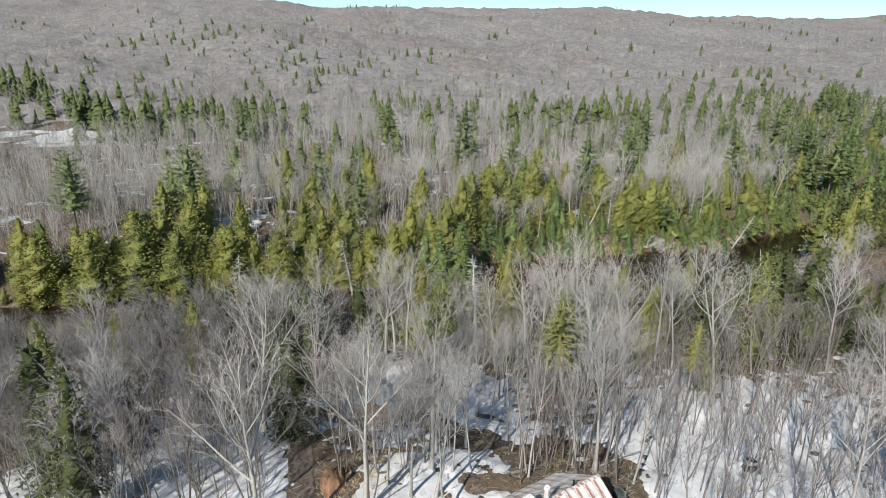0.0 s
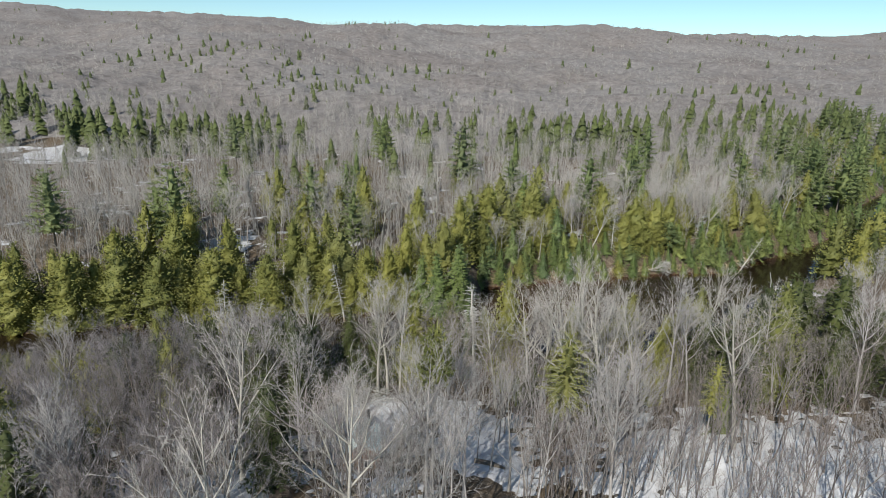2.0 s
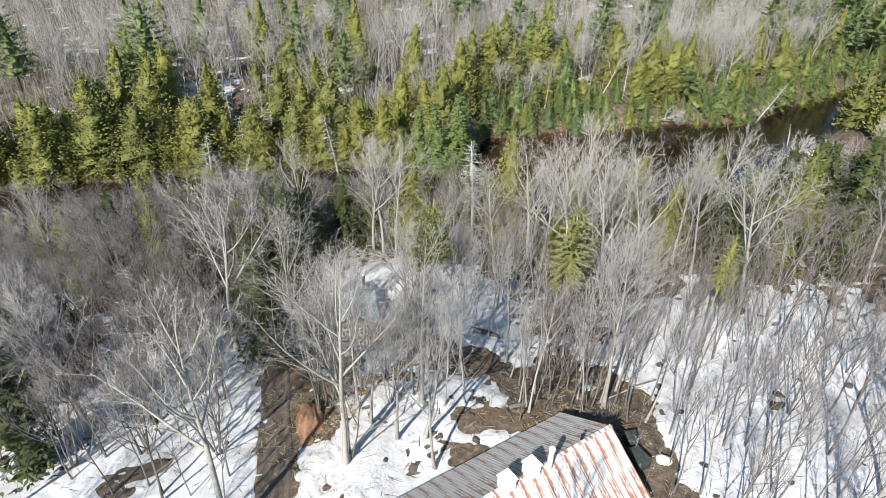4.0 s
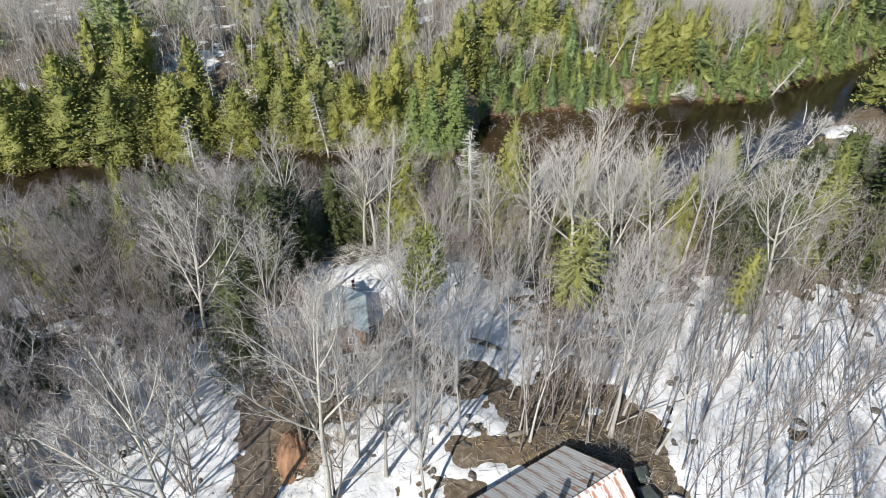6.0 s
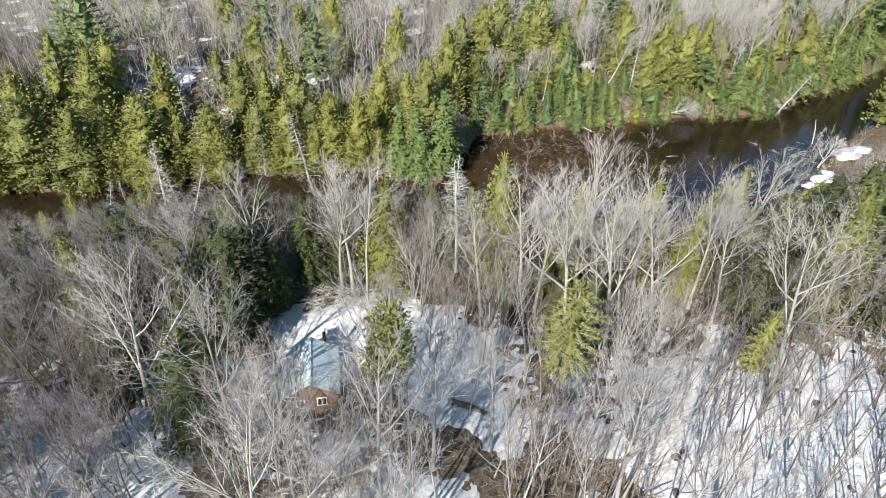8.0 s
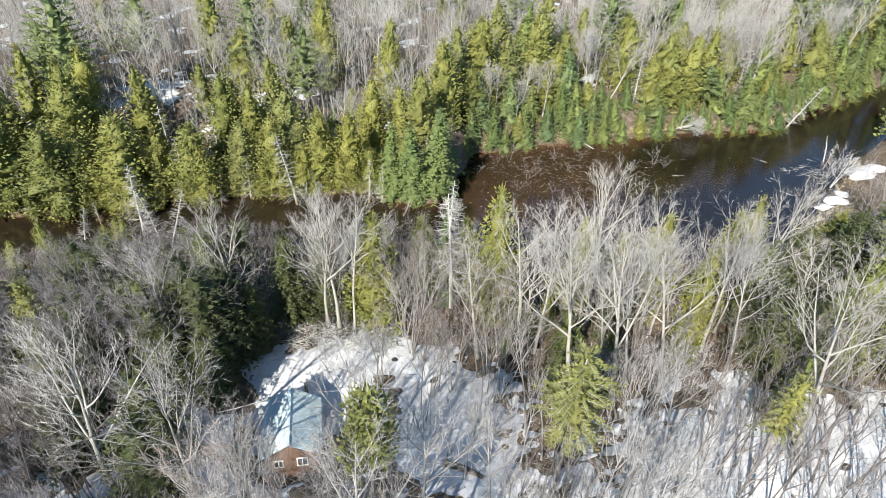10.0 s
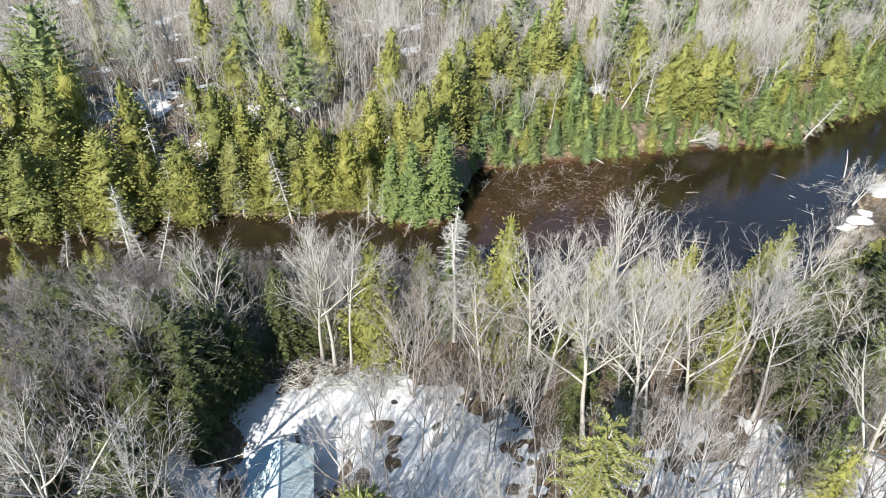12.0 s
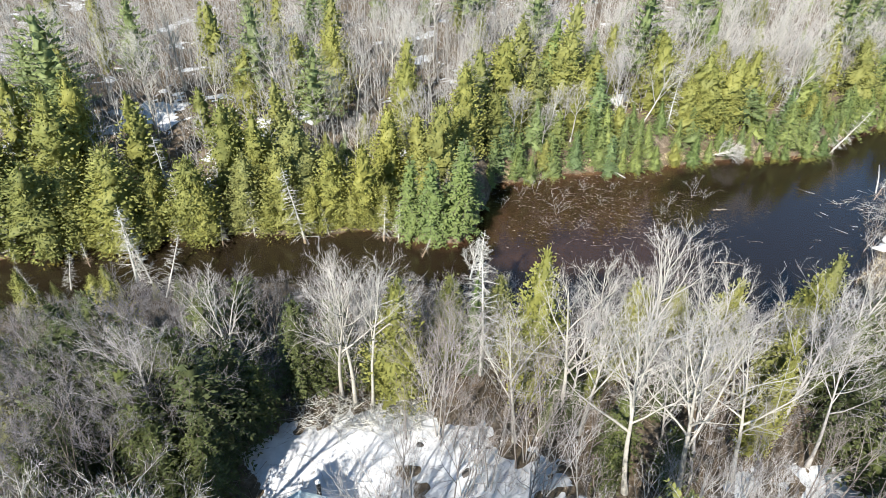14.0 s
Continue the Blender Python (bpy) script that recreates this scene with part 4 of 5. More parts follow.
# cedars and spruces that can be told apart: kind, x, y, height, half width
BANK_TREES = (("cedar", -48.8, 86.8, 15.5, 3.5), ("cedar", -47.6, 80.0, 12.5, 3.7), ("cedar", -48.2, 90.9, 13.9, 2.4), ("cedar", -40.4, 82.4, 12.2, 4.1), ("cedar", -45.2, 81.5, 10.6, 3.2),
              ("cedar", -33.2, 84.9, 10.7, 3.6), ("cedar", -36.8, 84.2, 9.3, 2.4), ("cedar", -30.2, 90.3, 14.3, 3.1), ("cedar", -27.2, 91.4, 12.8, 3.1), ("cedar", -27.2, 86.9, 10.6, 2.9),
              ("cedar", -21.8, 90.1, 13.4, 3.2), ("cedar", -23.4, 87.0, 11.2, 2.8), ("cedar", -17.6, 88.6, 12.0, 2.5), ("cedar", -14.0, 89.2, 11.8, 2.6), ("cedar", -12.2, 94.2, 12.7, 2.9),
              ("cedar", -11.0, 104.1, 12.2, 2.4), ("cedar", -5.6, 93.5, 13.6, 2.6), ("cedar", -2.6, 99.6, 13.4, 3.0), ("spruce", -8.4, 87.0, 11.0, 2.0), ("spruce", -5.6, 86.4, 11.3, 2.2),
              ("spruce", -2.6, 87.1, 11.4, 2.4), ("spruce", -2.2, 90.6, 9.5, 2.2), ("cedar", -22.4, 112.0, 12.0, 3.2), ("cedar", -32.6, 105.4, 9.9, 2.6), ("cedar", -38.0, 82.0, 4.5, 1.9), ("cedar", -31.4, 84.3, 8.0, 2.3),
              ("cedar", -19.8, 87.2, 7.0, 2.0), ("cedar", -11.2, 88.6, 6.5, 1.8), ("cedar", -53.5, 79.0, 12.0, 3.6), ("cedar", -59.5, 76.5, 12.5, 3.6), ("cedar", -56.0, 84.0, 13.0, 3.2), ("cedar", -66.0, 75.0, 12.0, 3.4), ("cedar", -43.2, 86.5, 10.0, 2.8),
              ("cedar", 2.2, 108.4, 13.8, 3.7), ("cedar", 9.4, 112.9, 13.8, 4.0), ("cedar", 0.8, 103.5, 9.6, 2.2), ("cedar", 13.6, 111.1, 9.1, 2.9), ("cedar", 31.6, 114.9, 11.4, 3.9), ("pine", 38.2, 115.8, 7.0, 2.7),
              ("fir", 57.4, 124.1, 5.0, 2.4), ("fir", 49.0, 119.5, 5.5, 2.2), ("cedar", 5.6, 109.6, 10.5, 2.8), ("cedar", 28.4, 113.8, 8.0, 2.8))
for kind, x, y, tall, half in BANK_TREES:
    base, broad = {"cedar": (11, 2.9), "spruce": (14, 2.7), "fir": (8, 1.9), "pine": (18, 4.2)}[kind]
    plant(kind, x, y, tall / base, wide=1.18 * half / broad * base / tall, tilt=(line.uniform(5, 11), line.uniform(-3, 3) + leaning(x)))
for x in np.arange(-84, -10, 3.1):
    x = float(x) + line.uniform(-1.2, 1.2)
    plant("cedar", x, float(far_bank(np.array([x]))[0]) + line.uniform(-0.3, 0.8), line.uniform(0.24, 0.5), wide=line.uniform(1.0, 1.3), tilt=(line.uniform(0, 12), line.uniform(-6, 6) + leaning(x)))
for x in np.arange(-84, -50, 3.4):
    x = float(x) + line.uniform(-1.2, 1.2)
    plant("cedar", x, float(far_bank(np.array([x]))[0]) + line.uniform(2, 9), line.uniform(0.7, 1.15), wide=line.uniform(0.9, 1.2))
for x, y, tall in ((3.4, 103.3, 9.6), (7.6, 104.9, 7.1), (10.6, 107.9, 7.7)):
    plant("hardwood", x, y, tall / 15, label="small grey leafless tree in front of green firs")
for x, y, tall in ((-4.5, 136, 20), (-28, 169, 18), (47.8, 178, 18), (21.6, 119.9, 17), (35.6, 141.6, 18.5), (33.0, 136, 17), (89, 186, 19), (-71, 168, 17), (-69.6, 89, 17),
                   (88.3, 150.8, 19), (104, 172, 20), (84.8, 157, 17), (80, 145, 15), (97, 163, 18), (112, 186, 19), (75, 150, 16), (92, 176, 17)):
    plant("pine", x, y, tall / 18)
for x, y, tall in ((11.6, 118.3, 15), (4, 116.6, 13), (-25, 124, 12), (-54, 88.9, 14), (-11.3, 107, 12), (-56, 102.9, 10), (-39.6, 112.7, 13), (-35, 128, 10.5),
                   (8, 113, 11), (14.5, 113, 10), (-1.5, 104, 12), (-3.4, 99, 10.5), (-8.5, 96, 9.5), (-30, 93, 11), (-26, 97, 12), (-41, 91, 12), (1.5, 106, 10), (38, 118, 11), (-48, 92, 11)):
    plant("far_cedar", x, y, tall / 11)
for x, y, tall, over in ((-20.4, 85.4, 10.5, -2), (-11.4, 87.0, 6.6, 0), (-29.6, 83.6, 5.0, 4), (-38.0, 79.6, 8.0, 3), (-42.8, 78.7, 3.4, 0), (-29.8, 84.4, 2.0, 10), (-23.5, 88.0, 8.5, 2), (-26.4, 85.4, 7.0, 3), (-33.6, 83.4, 8.5, -3), (-40.4, 81.0, 9.0, 2), (-15.2, 88.6, 7.5, 4), (-17.8, 86.6, 5.0, -6), (-45.6, 79.4, 8.0, 3), (-50.2, 78.0, 7.0, -3), (-9.6, 86.4, 6.0, 5), (-31.0, 88.4, 10.0, 0), (-36.4, 87.0, 10.5, 2), (8.6, 107.2, 8.0, 2), (14.8, 109.6, 9.0, -2), (26.2, 113.0, 8.5, 3), (44.0, 117.2, 8.0, -3), (53.0, 117.5, 9.0, 22), (55.1, 106.3, 4.5, 8), (-6.5, 84.0, 3.0, 20)):
    plant("snag", x, y, tall / 9, tilt=(0, over))
for _ in range(30):
    x = line.uniform(-22, -1)
    y = float(far_bank(np.array([x]))[0]) + line.uniform(0.5, 15)
    plant(line.choice(("cedar", "cedar", "fir", "bush", "clump")), x, y, line.uniform(0.3, 0.7), wide=1.2)
plant("birch", 21.6, 111.2, 0.75, tilt=(0, 24), label="white birch leaning out over the young firs")
for x, y, tall in ((4.5, 105.5, 7.5), (8.2, 107, 8), (11.8, 107.5, 8.5), (37, 121, 12), (40, 122, 12.5), (43, 124, 13), (47, 121, 11), (25, 122, 12), (28, 124, 12), (-44.4, 111.4, 13), (-60, 108, 12),
                   (31, 127, 13), (52, 128, 12), (58, 133, 12), (-16, 96, 9), (-20, 101, 11)):
    plant("birch", x, y, tall / 15)

# ---- woods without number ----


def gather(name, label, mat, shapes, spots):
    """One mesh of many trees: spots are x, y, scale, turn, kind."""
    vs, fs, base = [], [], 0
    for k, (v, f) in enumerate(shapes):
        mine = spots[spots[:, 4].astype(int) == k]
        if not len(mine):
            continue
        c, s = np.cos(mine[:, 3])[:, None], np.sin(mine[:, 3])[:, None]
        x = (v[None, :, 0] * c - v[None, :, 1] * s) * mine[:, 2:3] + mine[:, 0:1]
        y = (v[None, :, 0] * s + v[None, :, 1] * c) * mine[:, 2:3] + mine[:, 1:2]
        z = v[None, :, 2] * mine[:, 2:3] + ground(mine[:, 0], mine[:, 1])[:, None]
        vs.append(np.stack([x, y, z], -1).reshape(-1, 3))
        fs.append((f[None] + (np.arange(len(mine)) * len(v))[:, None, None]).reshape(-1, 3) + base)
        base += len(mine) * len(v)
    tagged(new(name, raw_mesh(name, np.concatenate(vs), np.concatenate(fs), mat)), label, "woods", kind="stuff")


def broom(rng, h, n, r):
    """A far leafless tree: a stem and a rounded head of rising boughs."""
    s = Soup()
    s.spike(Vector((0, 0, -0.08 * h)), Vector((rng.uniform(-0.05, 0.05) * h, rng.uniform(-0.05, 0.05) * h, h * 0.95)), r * 1.5)
    for k in range(n):
        a, t = 2.4 * k + rng.uniform(-0.5, 0.5), rng.uniform(0.3, 0.9)
        p, out = Vector((0, 0, h * t)), rng.uniform(0.35, 1.0)
        s.spike(p, p + Vector((math.cos(a) * out, math.sin(a) * out, rng.uniform(0.35, 1.0))) * h * 0.36 * (1.25 - t), r * rng.uniform(0.5, 1.1))
    return s.arrays()


wood_rng = random.Random(77)
field = np.random.RandomState(9)


def spread_spots(count, near, far, kinds, low, high, wide=0.86, keep=None):
    """Random spots in the wedge of land beyond the river."""
    r = np.sqrt(field.uniform(near ** 2, far ** 2, count * 3))
    a = field.uniform(-wide, wide, count * 3)
    x, y = r * np.sin(a), r * np.cos(a)
    ok = y > far_bank(x) + 7
    ok &= ((x + 150) / 44) ** 2 + ((y - 208) / 38) ** 2 > 1
    if keep is not None:
        ok &= keep(x, y)
    x, y = x[ok][:count], y[ok][:count]
    n = len(x)
    return np.stack([x, y, field.uniform(low, high, n), field.uniform(0, 6.28, n), field.randint(0, kinds, n)], 1)


FAR_TWIG = varied("far_twigs", [(0.175, 0.164, 0.148), (0.275, 0.26, 0.237), (0.235, 0.22, 0.2), (0.45, 0.43, 0.395)], 30, 0.95, pick="island")


def mid_tree(rng, h):
    s = Soup()
    top = Vector((rng.uniform(-2.0, 2.0), rng.uniform(-2.0, 2.0), h))
    bend = top * 0.5 + Vector((rng.uniform(-0.5, 0.5), rng.uniform(-0.5, 0.5), 0))
    s.tube([Vector((0, 0, -0.5)), bend, top], [0.085, 0.06, 0.02], 3)
    for k in range(9):
        t, a = 0.32 + 0.6 * k / 9, 2.4 * k + rng.uniform(-0.5, 0.5)
        p = top * t
        d = Vector((math.cos(a) * 0.7, math.sin(a) * 0.7, rng.uniform(0.5, 1.1))).normalized() * h * 0.34 * (1.15 - t)
        s.spike(p, p + d, 0.05)
        for _ in range(4):
            u = rng.uniform(0.2, 0.95)
            e = (d.normalized() + Vector((rng.uniform(-0.8, 0.8), rng.uniform(-0.8, 0.8), rng.uniform(-0.2, 0.8)))).normalized()
            s.spike(p + d * u, p + d * u + e * h * rng.uniform(0.1, 0.19), 0.026)
    return s.arrays()


mid = [mid_tree(wood_rng, 12) for _ in range(12)]
gather("bare_woods", "leafless grey hardwoods behind the far bank", FAR_TWIG, mid, np.concatenate([spread_spots(1500, 95, 215, 12, 0.5, 0.95), spread_spots(650, 96, 140, 12, 0.55, 0.9)]))
brooms = [broom(wood_rng, 12, 20, 0.06) for _ in range(6)]
gather("bare_woods", "leafless grey-brown woods across the valley floor", FAR_TWIG, brooms, spread_spots(3800, 200, 520, 6, 0.75, 1.2))
far_brooms = [broom(wood_rng, 13, 9, 0.12) for _ in range(5)]
gather("bare_woods", "leafless thickets past the river flats", FAR_TWIG, brooms, spread_spots(1300, 195, 340, 6, 0.6, 1.0))
gather("bare_woods", "leafless woods on the lower hillsides", FAR_TWIG, far_brooms, spread_spots(5200, 480, 1050, 5, 0.8, 1.2))
hill_brooms = [broom(wood_rng, 13, 5, 0.28) for _ in range(4)]
gather("bare_woods", "leafless woods on the distant ridge", FAR_TWIG, hill_brooms, spread_spots(5000, 1000, 2400, 4, 0.8, 1.15))


low = [broom(wood_rng, 4.5, 7, 0.035) for _ in range(5)]
gather("undergrowth", "leafless undergrowth beneath the far bank woods", FAR_TWIG, low, spread_spots(3600, 92, 215, 5, 0.6, 1.3))


def near_spots(count, x0, x1, y0, y1, low_s, high_s):
    x, y = field.uniform(x0, x1, count), field.uniform(y0, y1, count)
    ok = (y < near_bank(x) - 0.6) & (((x + 11) / 6.0) ** 2 + ((y - 52.5) / 6.4) ** 2 > 1)
    x, y = x[ok], y[ok]
    n = len(x)
    return np.stack([x, y, field.uniform(low_s, high_s, n), field.uniform(0, 6.28, n), field.randint(0, 5, n)], 1)


thin = [broom(wood_rng, 3.2, 9, 0.016) for _ in range(5)]
gather("undergrowth", "bare brushy undergrowth along the near bank", TWIG_DARK, thin, near_spots(2000, -48, 56, 57, 108, 0.4, 1.1))
gather("undergrowth", "thin dead stalks standing in the snow", TWIG, thin, near_spots(900, 12, 44, 24, 57, 0.3, 0.8))


def canopy_material():
    m, nodes, links, b = material("crowns_from_afar", 0.95, 0.0, 0.05)
    fine, stand = noise_node(m, 5.0, 6.0, 0.8, stretch=(1, 1, 0.6)), noise_node(m, 90.0, 4.0, 0.6)
    light = ramp(m, fine, [(0.3, (0.115, 0.106, 0.1)), (0.7, (0.31, 0.29, 0.272))])
    brown = ramp(m, fine, [(0.3, (0.1, 0.09, 0.083)), (0.7, (0.28, 0.25, 0.23))])
    links.new(mixed(m, ramp(m, stand, [(0.42, (0, 0, 0)), (0.6, (1, 1, 1))]), light, brown), b.inputs["Base Color"])
    bump(m, b, fine, 0.7, 1.2)
    return m


ring, bearing = np.geomspace(205, 2700, 140), np.linspace(-0.95, 0.95, 230)
cr, ca = np.meshgrid(ring, bearing)
cx, cy = cr * np.sin(ca), cr * np.cos(ca)
lift = 7.5 * step(210, 430, cr) + (0.6 + 2.0 * step(250, 430, cr)) * fbm(cx, cy, 13, 3, 101) * (1 + cr / 900) - 2.0 * (1 - step(205, 235, cr))
lift = lift - 9 * np.exp(-((((cx + 155) / 44) ** 2 + ((cy - 216) / 34) ** 2) ** 2))
cv = np.stack([cx.ravel(), cy.ravel(), (ground(cx, cy) + lift).ravel()], 1)
ci = np.arange(cx.size).reshape(cx.shape)
cf = np.stack([ci[:-1, :-1], ci[:-1, 1:], ci[1:, 1:], ci[1:, :-1]], -1).reshape(-1, 4)
tagged(new("bare_woods", raw_mesh("bare_woods", cv, cf, canopy_material())), "closed crowns of leafless woods covering the hills", "woods", kind="stuff")


def groves(x, y):
    return fbm(x, y, 70, 3, 91) > 0.08 + 0.2 * step(400, 800, y) - 0.35 * step(40, 90, x) * (1 - step(300, 380, y)) - 0.2 * np.exp(-(((x + 120) / 70) ** 2 + ((y - 235) / 50) ** 2))


def tiered(rng, h, r, tiers, sides):
    """A far conifer: ragged skirts one above the other."""
    s = Soup()
    s.tube([Vector((0, 0, -1)), Vector((0, 0, h * 0.9))], [0.14, 0.03], 3)
    for k in range(tiers):
        t = k / tiers
        base, top = h * (0.06 + 0.9 * t), h * (0.06 + 0.9 * t) + h * (0.9 / tiers) * 1.8
        n = len(s.v)
        s.v.append(Vector((0, 0, min(top, h))))
        for a in range(sides):
            reach = (r * (1.05 - t) ** 0.9 + 0.15) * rng.uniform(0.6, 1.2)
            s.v.append(Vector((math.cos(6.283 * a / sides) * reach, math.sin(6.283 * a / sides) * reach, base + rng.uniform(-0.05, 0.05) * h)))
        s.f += [(n, n + 1 + a, n + 1 + (a + 1) % sides) for a in range(sides)]
    return s.arrays()


FAR_GREEN = foliage("far_conifers", [(0.1, 0.13, 0.048), (0.135, 0.155, 0.055), (0.115, 0.14, 0.055)])
cones = [tiered(wood_rng, 12, wood_rng.uniform(2.3, 3.2), 9, 9) for _ in range(6)]
# groves of conifers over the valley: x, y, reach along and across, count
GROVES = ((-126, 222, 12, 6, 30), (-108, 224, 11, 6, 30), (-92, 216, 8, 8, 12), (-150, 240, 22, 8, 20), (-205, 262, 20, 14, 40), (-200, 480, 34, 20, 40), (-120, 372, 30, 22, 34), (-140, 420, 40, 20, 24), (-38, 300, 22, 12, 16),
          (33, 240, 16, 6, 26), (52, 250, 14, 7, 18), (93, 405, 24, 12.6, 9), (123, 420, 19.2, 12.6, 9), (150, 415, 21.6, 11.2, 9), (124, 275, 26.4, 19.6, 18), (157, 292, 31.2, 22.4, 27), (217, 360, 48, 30.8, 27), (104, 235, 19.2, 16.8, 13),
          (-30, 212, 12, 6, 8), (70, 310, 30, 12, 20), (190, 300, 36, 28, 22), (-230, 330, 40, 20, 24), (140, 235, 28.8, 25.2, 20), (-60, 470, 70, 18, 30))
spots = []
for x, y, rx, ry, count in GROVES:
    n = field.randint(0, 6, count)
    spots.append(np.stack([field.normal(x, rx, count), field.normal(y, ry, count), field.uniform(0.7, 1.4, count) if y < 300 else field.uniform(0.5, 1.1, count), field.uniform(0, 6.28, count), n], 1))
gather("conifer_woods", "groves of dark green conifers among bare woods", FAR_GREEN, cones, np.concatenate(spots))
gather("conifer_woods", "scattered dark green conifers among bare woods", FAR_GREEN, cones, spread_spots(170, 150, 400, 6, 0.4, 1.0))
far_cones = [tiered(wood_rng, 13, 3.0, 5, 6) for _ in range(4)]
gather("conifer_woods", "groves of conifers on the far hillsides", FAR_GREEN, far_cones, spread_spots(420, 400, 1000, 4, 0.45, 1.2, keep=groves))
gather("conifer_woods", "dots of conifers on the distant ridge", FAR_GREEN, far_cones, spread_spots(300, 950, 2300, 4, 0.8, 1.15, keep=groves))
right = random.Random(41)
for _ in range(70):
    x = right.uniform(44, 175)
    y = float(far_bank(np.array([x]))[0]) + right.uniform(8, 60)
    plant(right.choice(("pine", "far_cedar", "pine", "cedar", "far_cedar", "fir")), x, y, right.uniform(0.6, 1.1))
for k in range(62):
    x = right.uniform(4, 74)
    y = float(far_bank(np.array([x]))[0]) + right.uniform(5.5, 26)
    plant(("hardwood", "birch", "clump")[k % 3], x, y, right.uniform(0.55, 0.85), tilt=(right.uniform(-6, 6), right.uniform(-8, 8)))
for _ in range(15):
    x = right.uniform(2, 60)
    y = float(far_bank(np.array([x]))[0]) + right.uniform(6, 17)
    plant(right.choice(("cedar", "far_cedar", "far_cedar", "spruce")), x, y, right.uniform(0.55, 1.1), tilt=(right.uniform(-4, 4), right.uniform(-4, 4)))
for _ in range(26):
    x = right.uniform(-75, 42)
    y = float(far_bank(np.array([x]))[0]) + right.uniform(10, 62)
    plant(right.choice(("far_cedar", "far_cedar", "far_cedar", "pine", "spruce")), x, y, right.uniform(0.6, 1.05))
for _ in range(80):
    x = right.uniform(-75, 70)
    y = float(far_bank(np.array([x]))[0]) + right.uniform(7, 45)
    plant("birch", x, y, right.uniform(0.55, 0.9), tilt=(right.uniform(-7, 7), right.uniform(-9, 9)))
for k in range(70):
    x = right.uniform(66, 150)
    y = float(near_bank(np.array([x]))[0]) - right.uniform(0.5, 16)
    plant(right.choice(("hemlock", "far_cedar", "spruce", "far_cedar", "fir")), x, y, right.uniform(0.7, 1.15))
for k in range(44):
    x = right.uniform(74, 104)
    y = float(near_bank(np.array([x]))[0]) - right.uniform(0.3, 9)
    plant(right.choice(("hemlock", "hemlock", "spruce", "far_cedar")), x, y, right.uniform(0.85, 1.25))

# ---- the green-roofed cabin ----
GREEN_ROOF = roof_metal("pale_green_roof_metal", (0.62, 0.73, 0.73), (0.52, 0.63, 0.63), 0.3)
CABIN_WALL = varied("brown_stained_boards", [(0.1, 0.06, 0.04), (0.2, 0.125, 0.085), (0.14, 0.085, 0.06), (0.24, 0.16, 0.11)], 0.4, 0.85, stretch=(1, 1, 0.15))
IRON = varied("black_stovepipe", [(0.015, 0.015, 0.015), (0.045, 0.042, 0.04), (0.02, 0.02, 0.02), (0.06, 0.05, 0.045)], 0.3, 0.5, metal=0.6)
WHITE = varied("white_paint", [(0.62, 0.61, 0.58), (0.8, 0.79, 0.76), (0.7, 0.69, 0.66), (0.82, 0.81, 0.79)], 0.3, 0.6)
GLASS = material("window_glass", 0.05, 0.0, 0.5)[0]
GLASS.node_tree.nodes["Principled BSDF"].inputs["Base Color"].default_value = (0.02, 0.025, 0.03, 1)


def slope_panels(parent, mat, length, half, rise, eave, side, ribs, over=0.25, name="roof_panel", count=1, thick=0.035, proud=0.02):
    """Roof sheets of one slope, side by side along the ridge (local x), each with standing ribs."""
    run = math.hypot(half, rise)
    wide = length / count
    tilt = math.atan2(rise, half)
    for k in range(count):
        bm = box(wide - 0.012, run + over, thick, pose(0, 0, 0))
        for j in range(ribs):
            box(0.035, run + over, proud * 2, pose(-wide / 2 + wide * (j + 0.5) / ribs, 0, thick / 2), bm=bm)
        ob = part(name, bm, mat, parent)
        mid = -side * (half / 2 + over / 2 * math.cos(tilt))
        ob.matrix_local = pose(-length / 2 + wide * (k + 0.5), mid, eave + rise / 2 - over / 2 * math.sin(tilt) + 0.03) @ pose(0, 0, 0, math.degrees(tilt) * side, 0, 0)


def gable_wall(half, eave, rise, thick, below=0.6):
    bm = bmesh.new()
    outline = [(-half, -below), (half, -below), (half, eave), (0, eave + rise), (-half, eave)]
    a = [bm.verts.new((-thick / 2, y, z)) for y, z in outline]
    b = [bm.verts.new((thick / 2, y, z)) for y, z in outline]
    bm.faces.new(a[::-1])
    bm.faces.new(b)
    for k in range(5):
        bm.faces.new((a[k], a[(k + 1) % 5], b[(k + 1) % 5], b[k]))
    return bm


def framed_window(parent, m, wide, tall):
    win = part("window", box(wide, 0.05, tall, m), GLASS, parent)
    for dx, dz, sx, sz in ((0, tall / 2, wide + 0.12, 0.07), (0, -tall / 2, wide + 0.12, 0.07), (-wide / 2, 0, 0.07, tall), (wide / 2, 0, 0.07, tall), (0, 0, 0.05, tall)):
        part("frame", box(sx, 0.09, sz, m @ pose(dx, 0, dz)), WHITE, win)
    return win


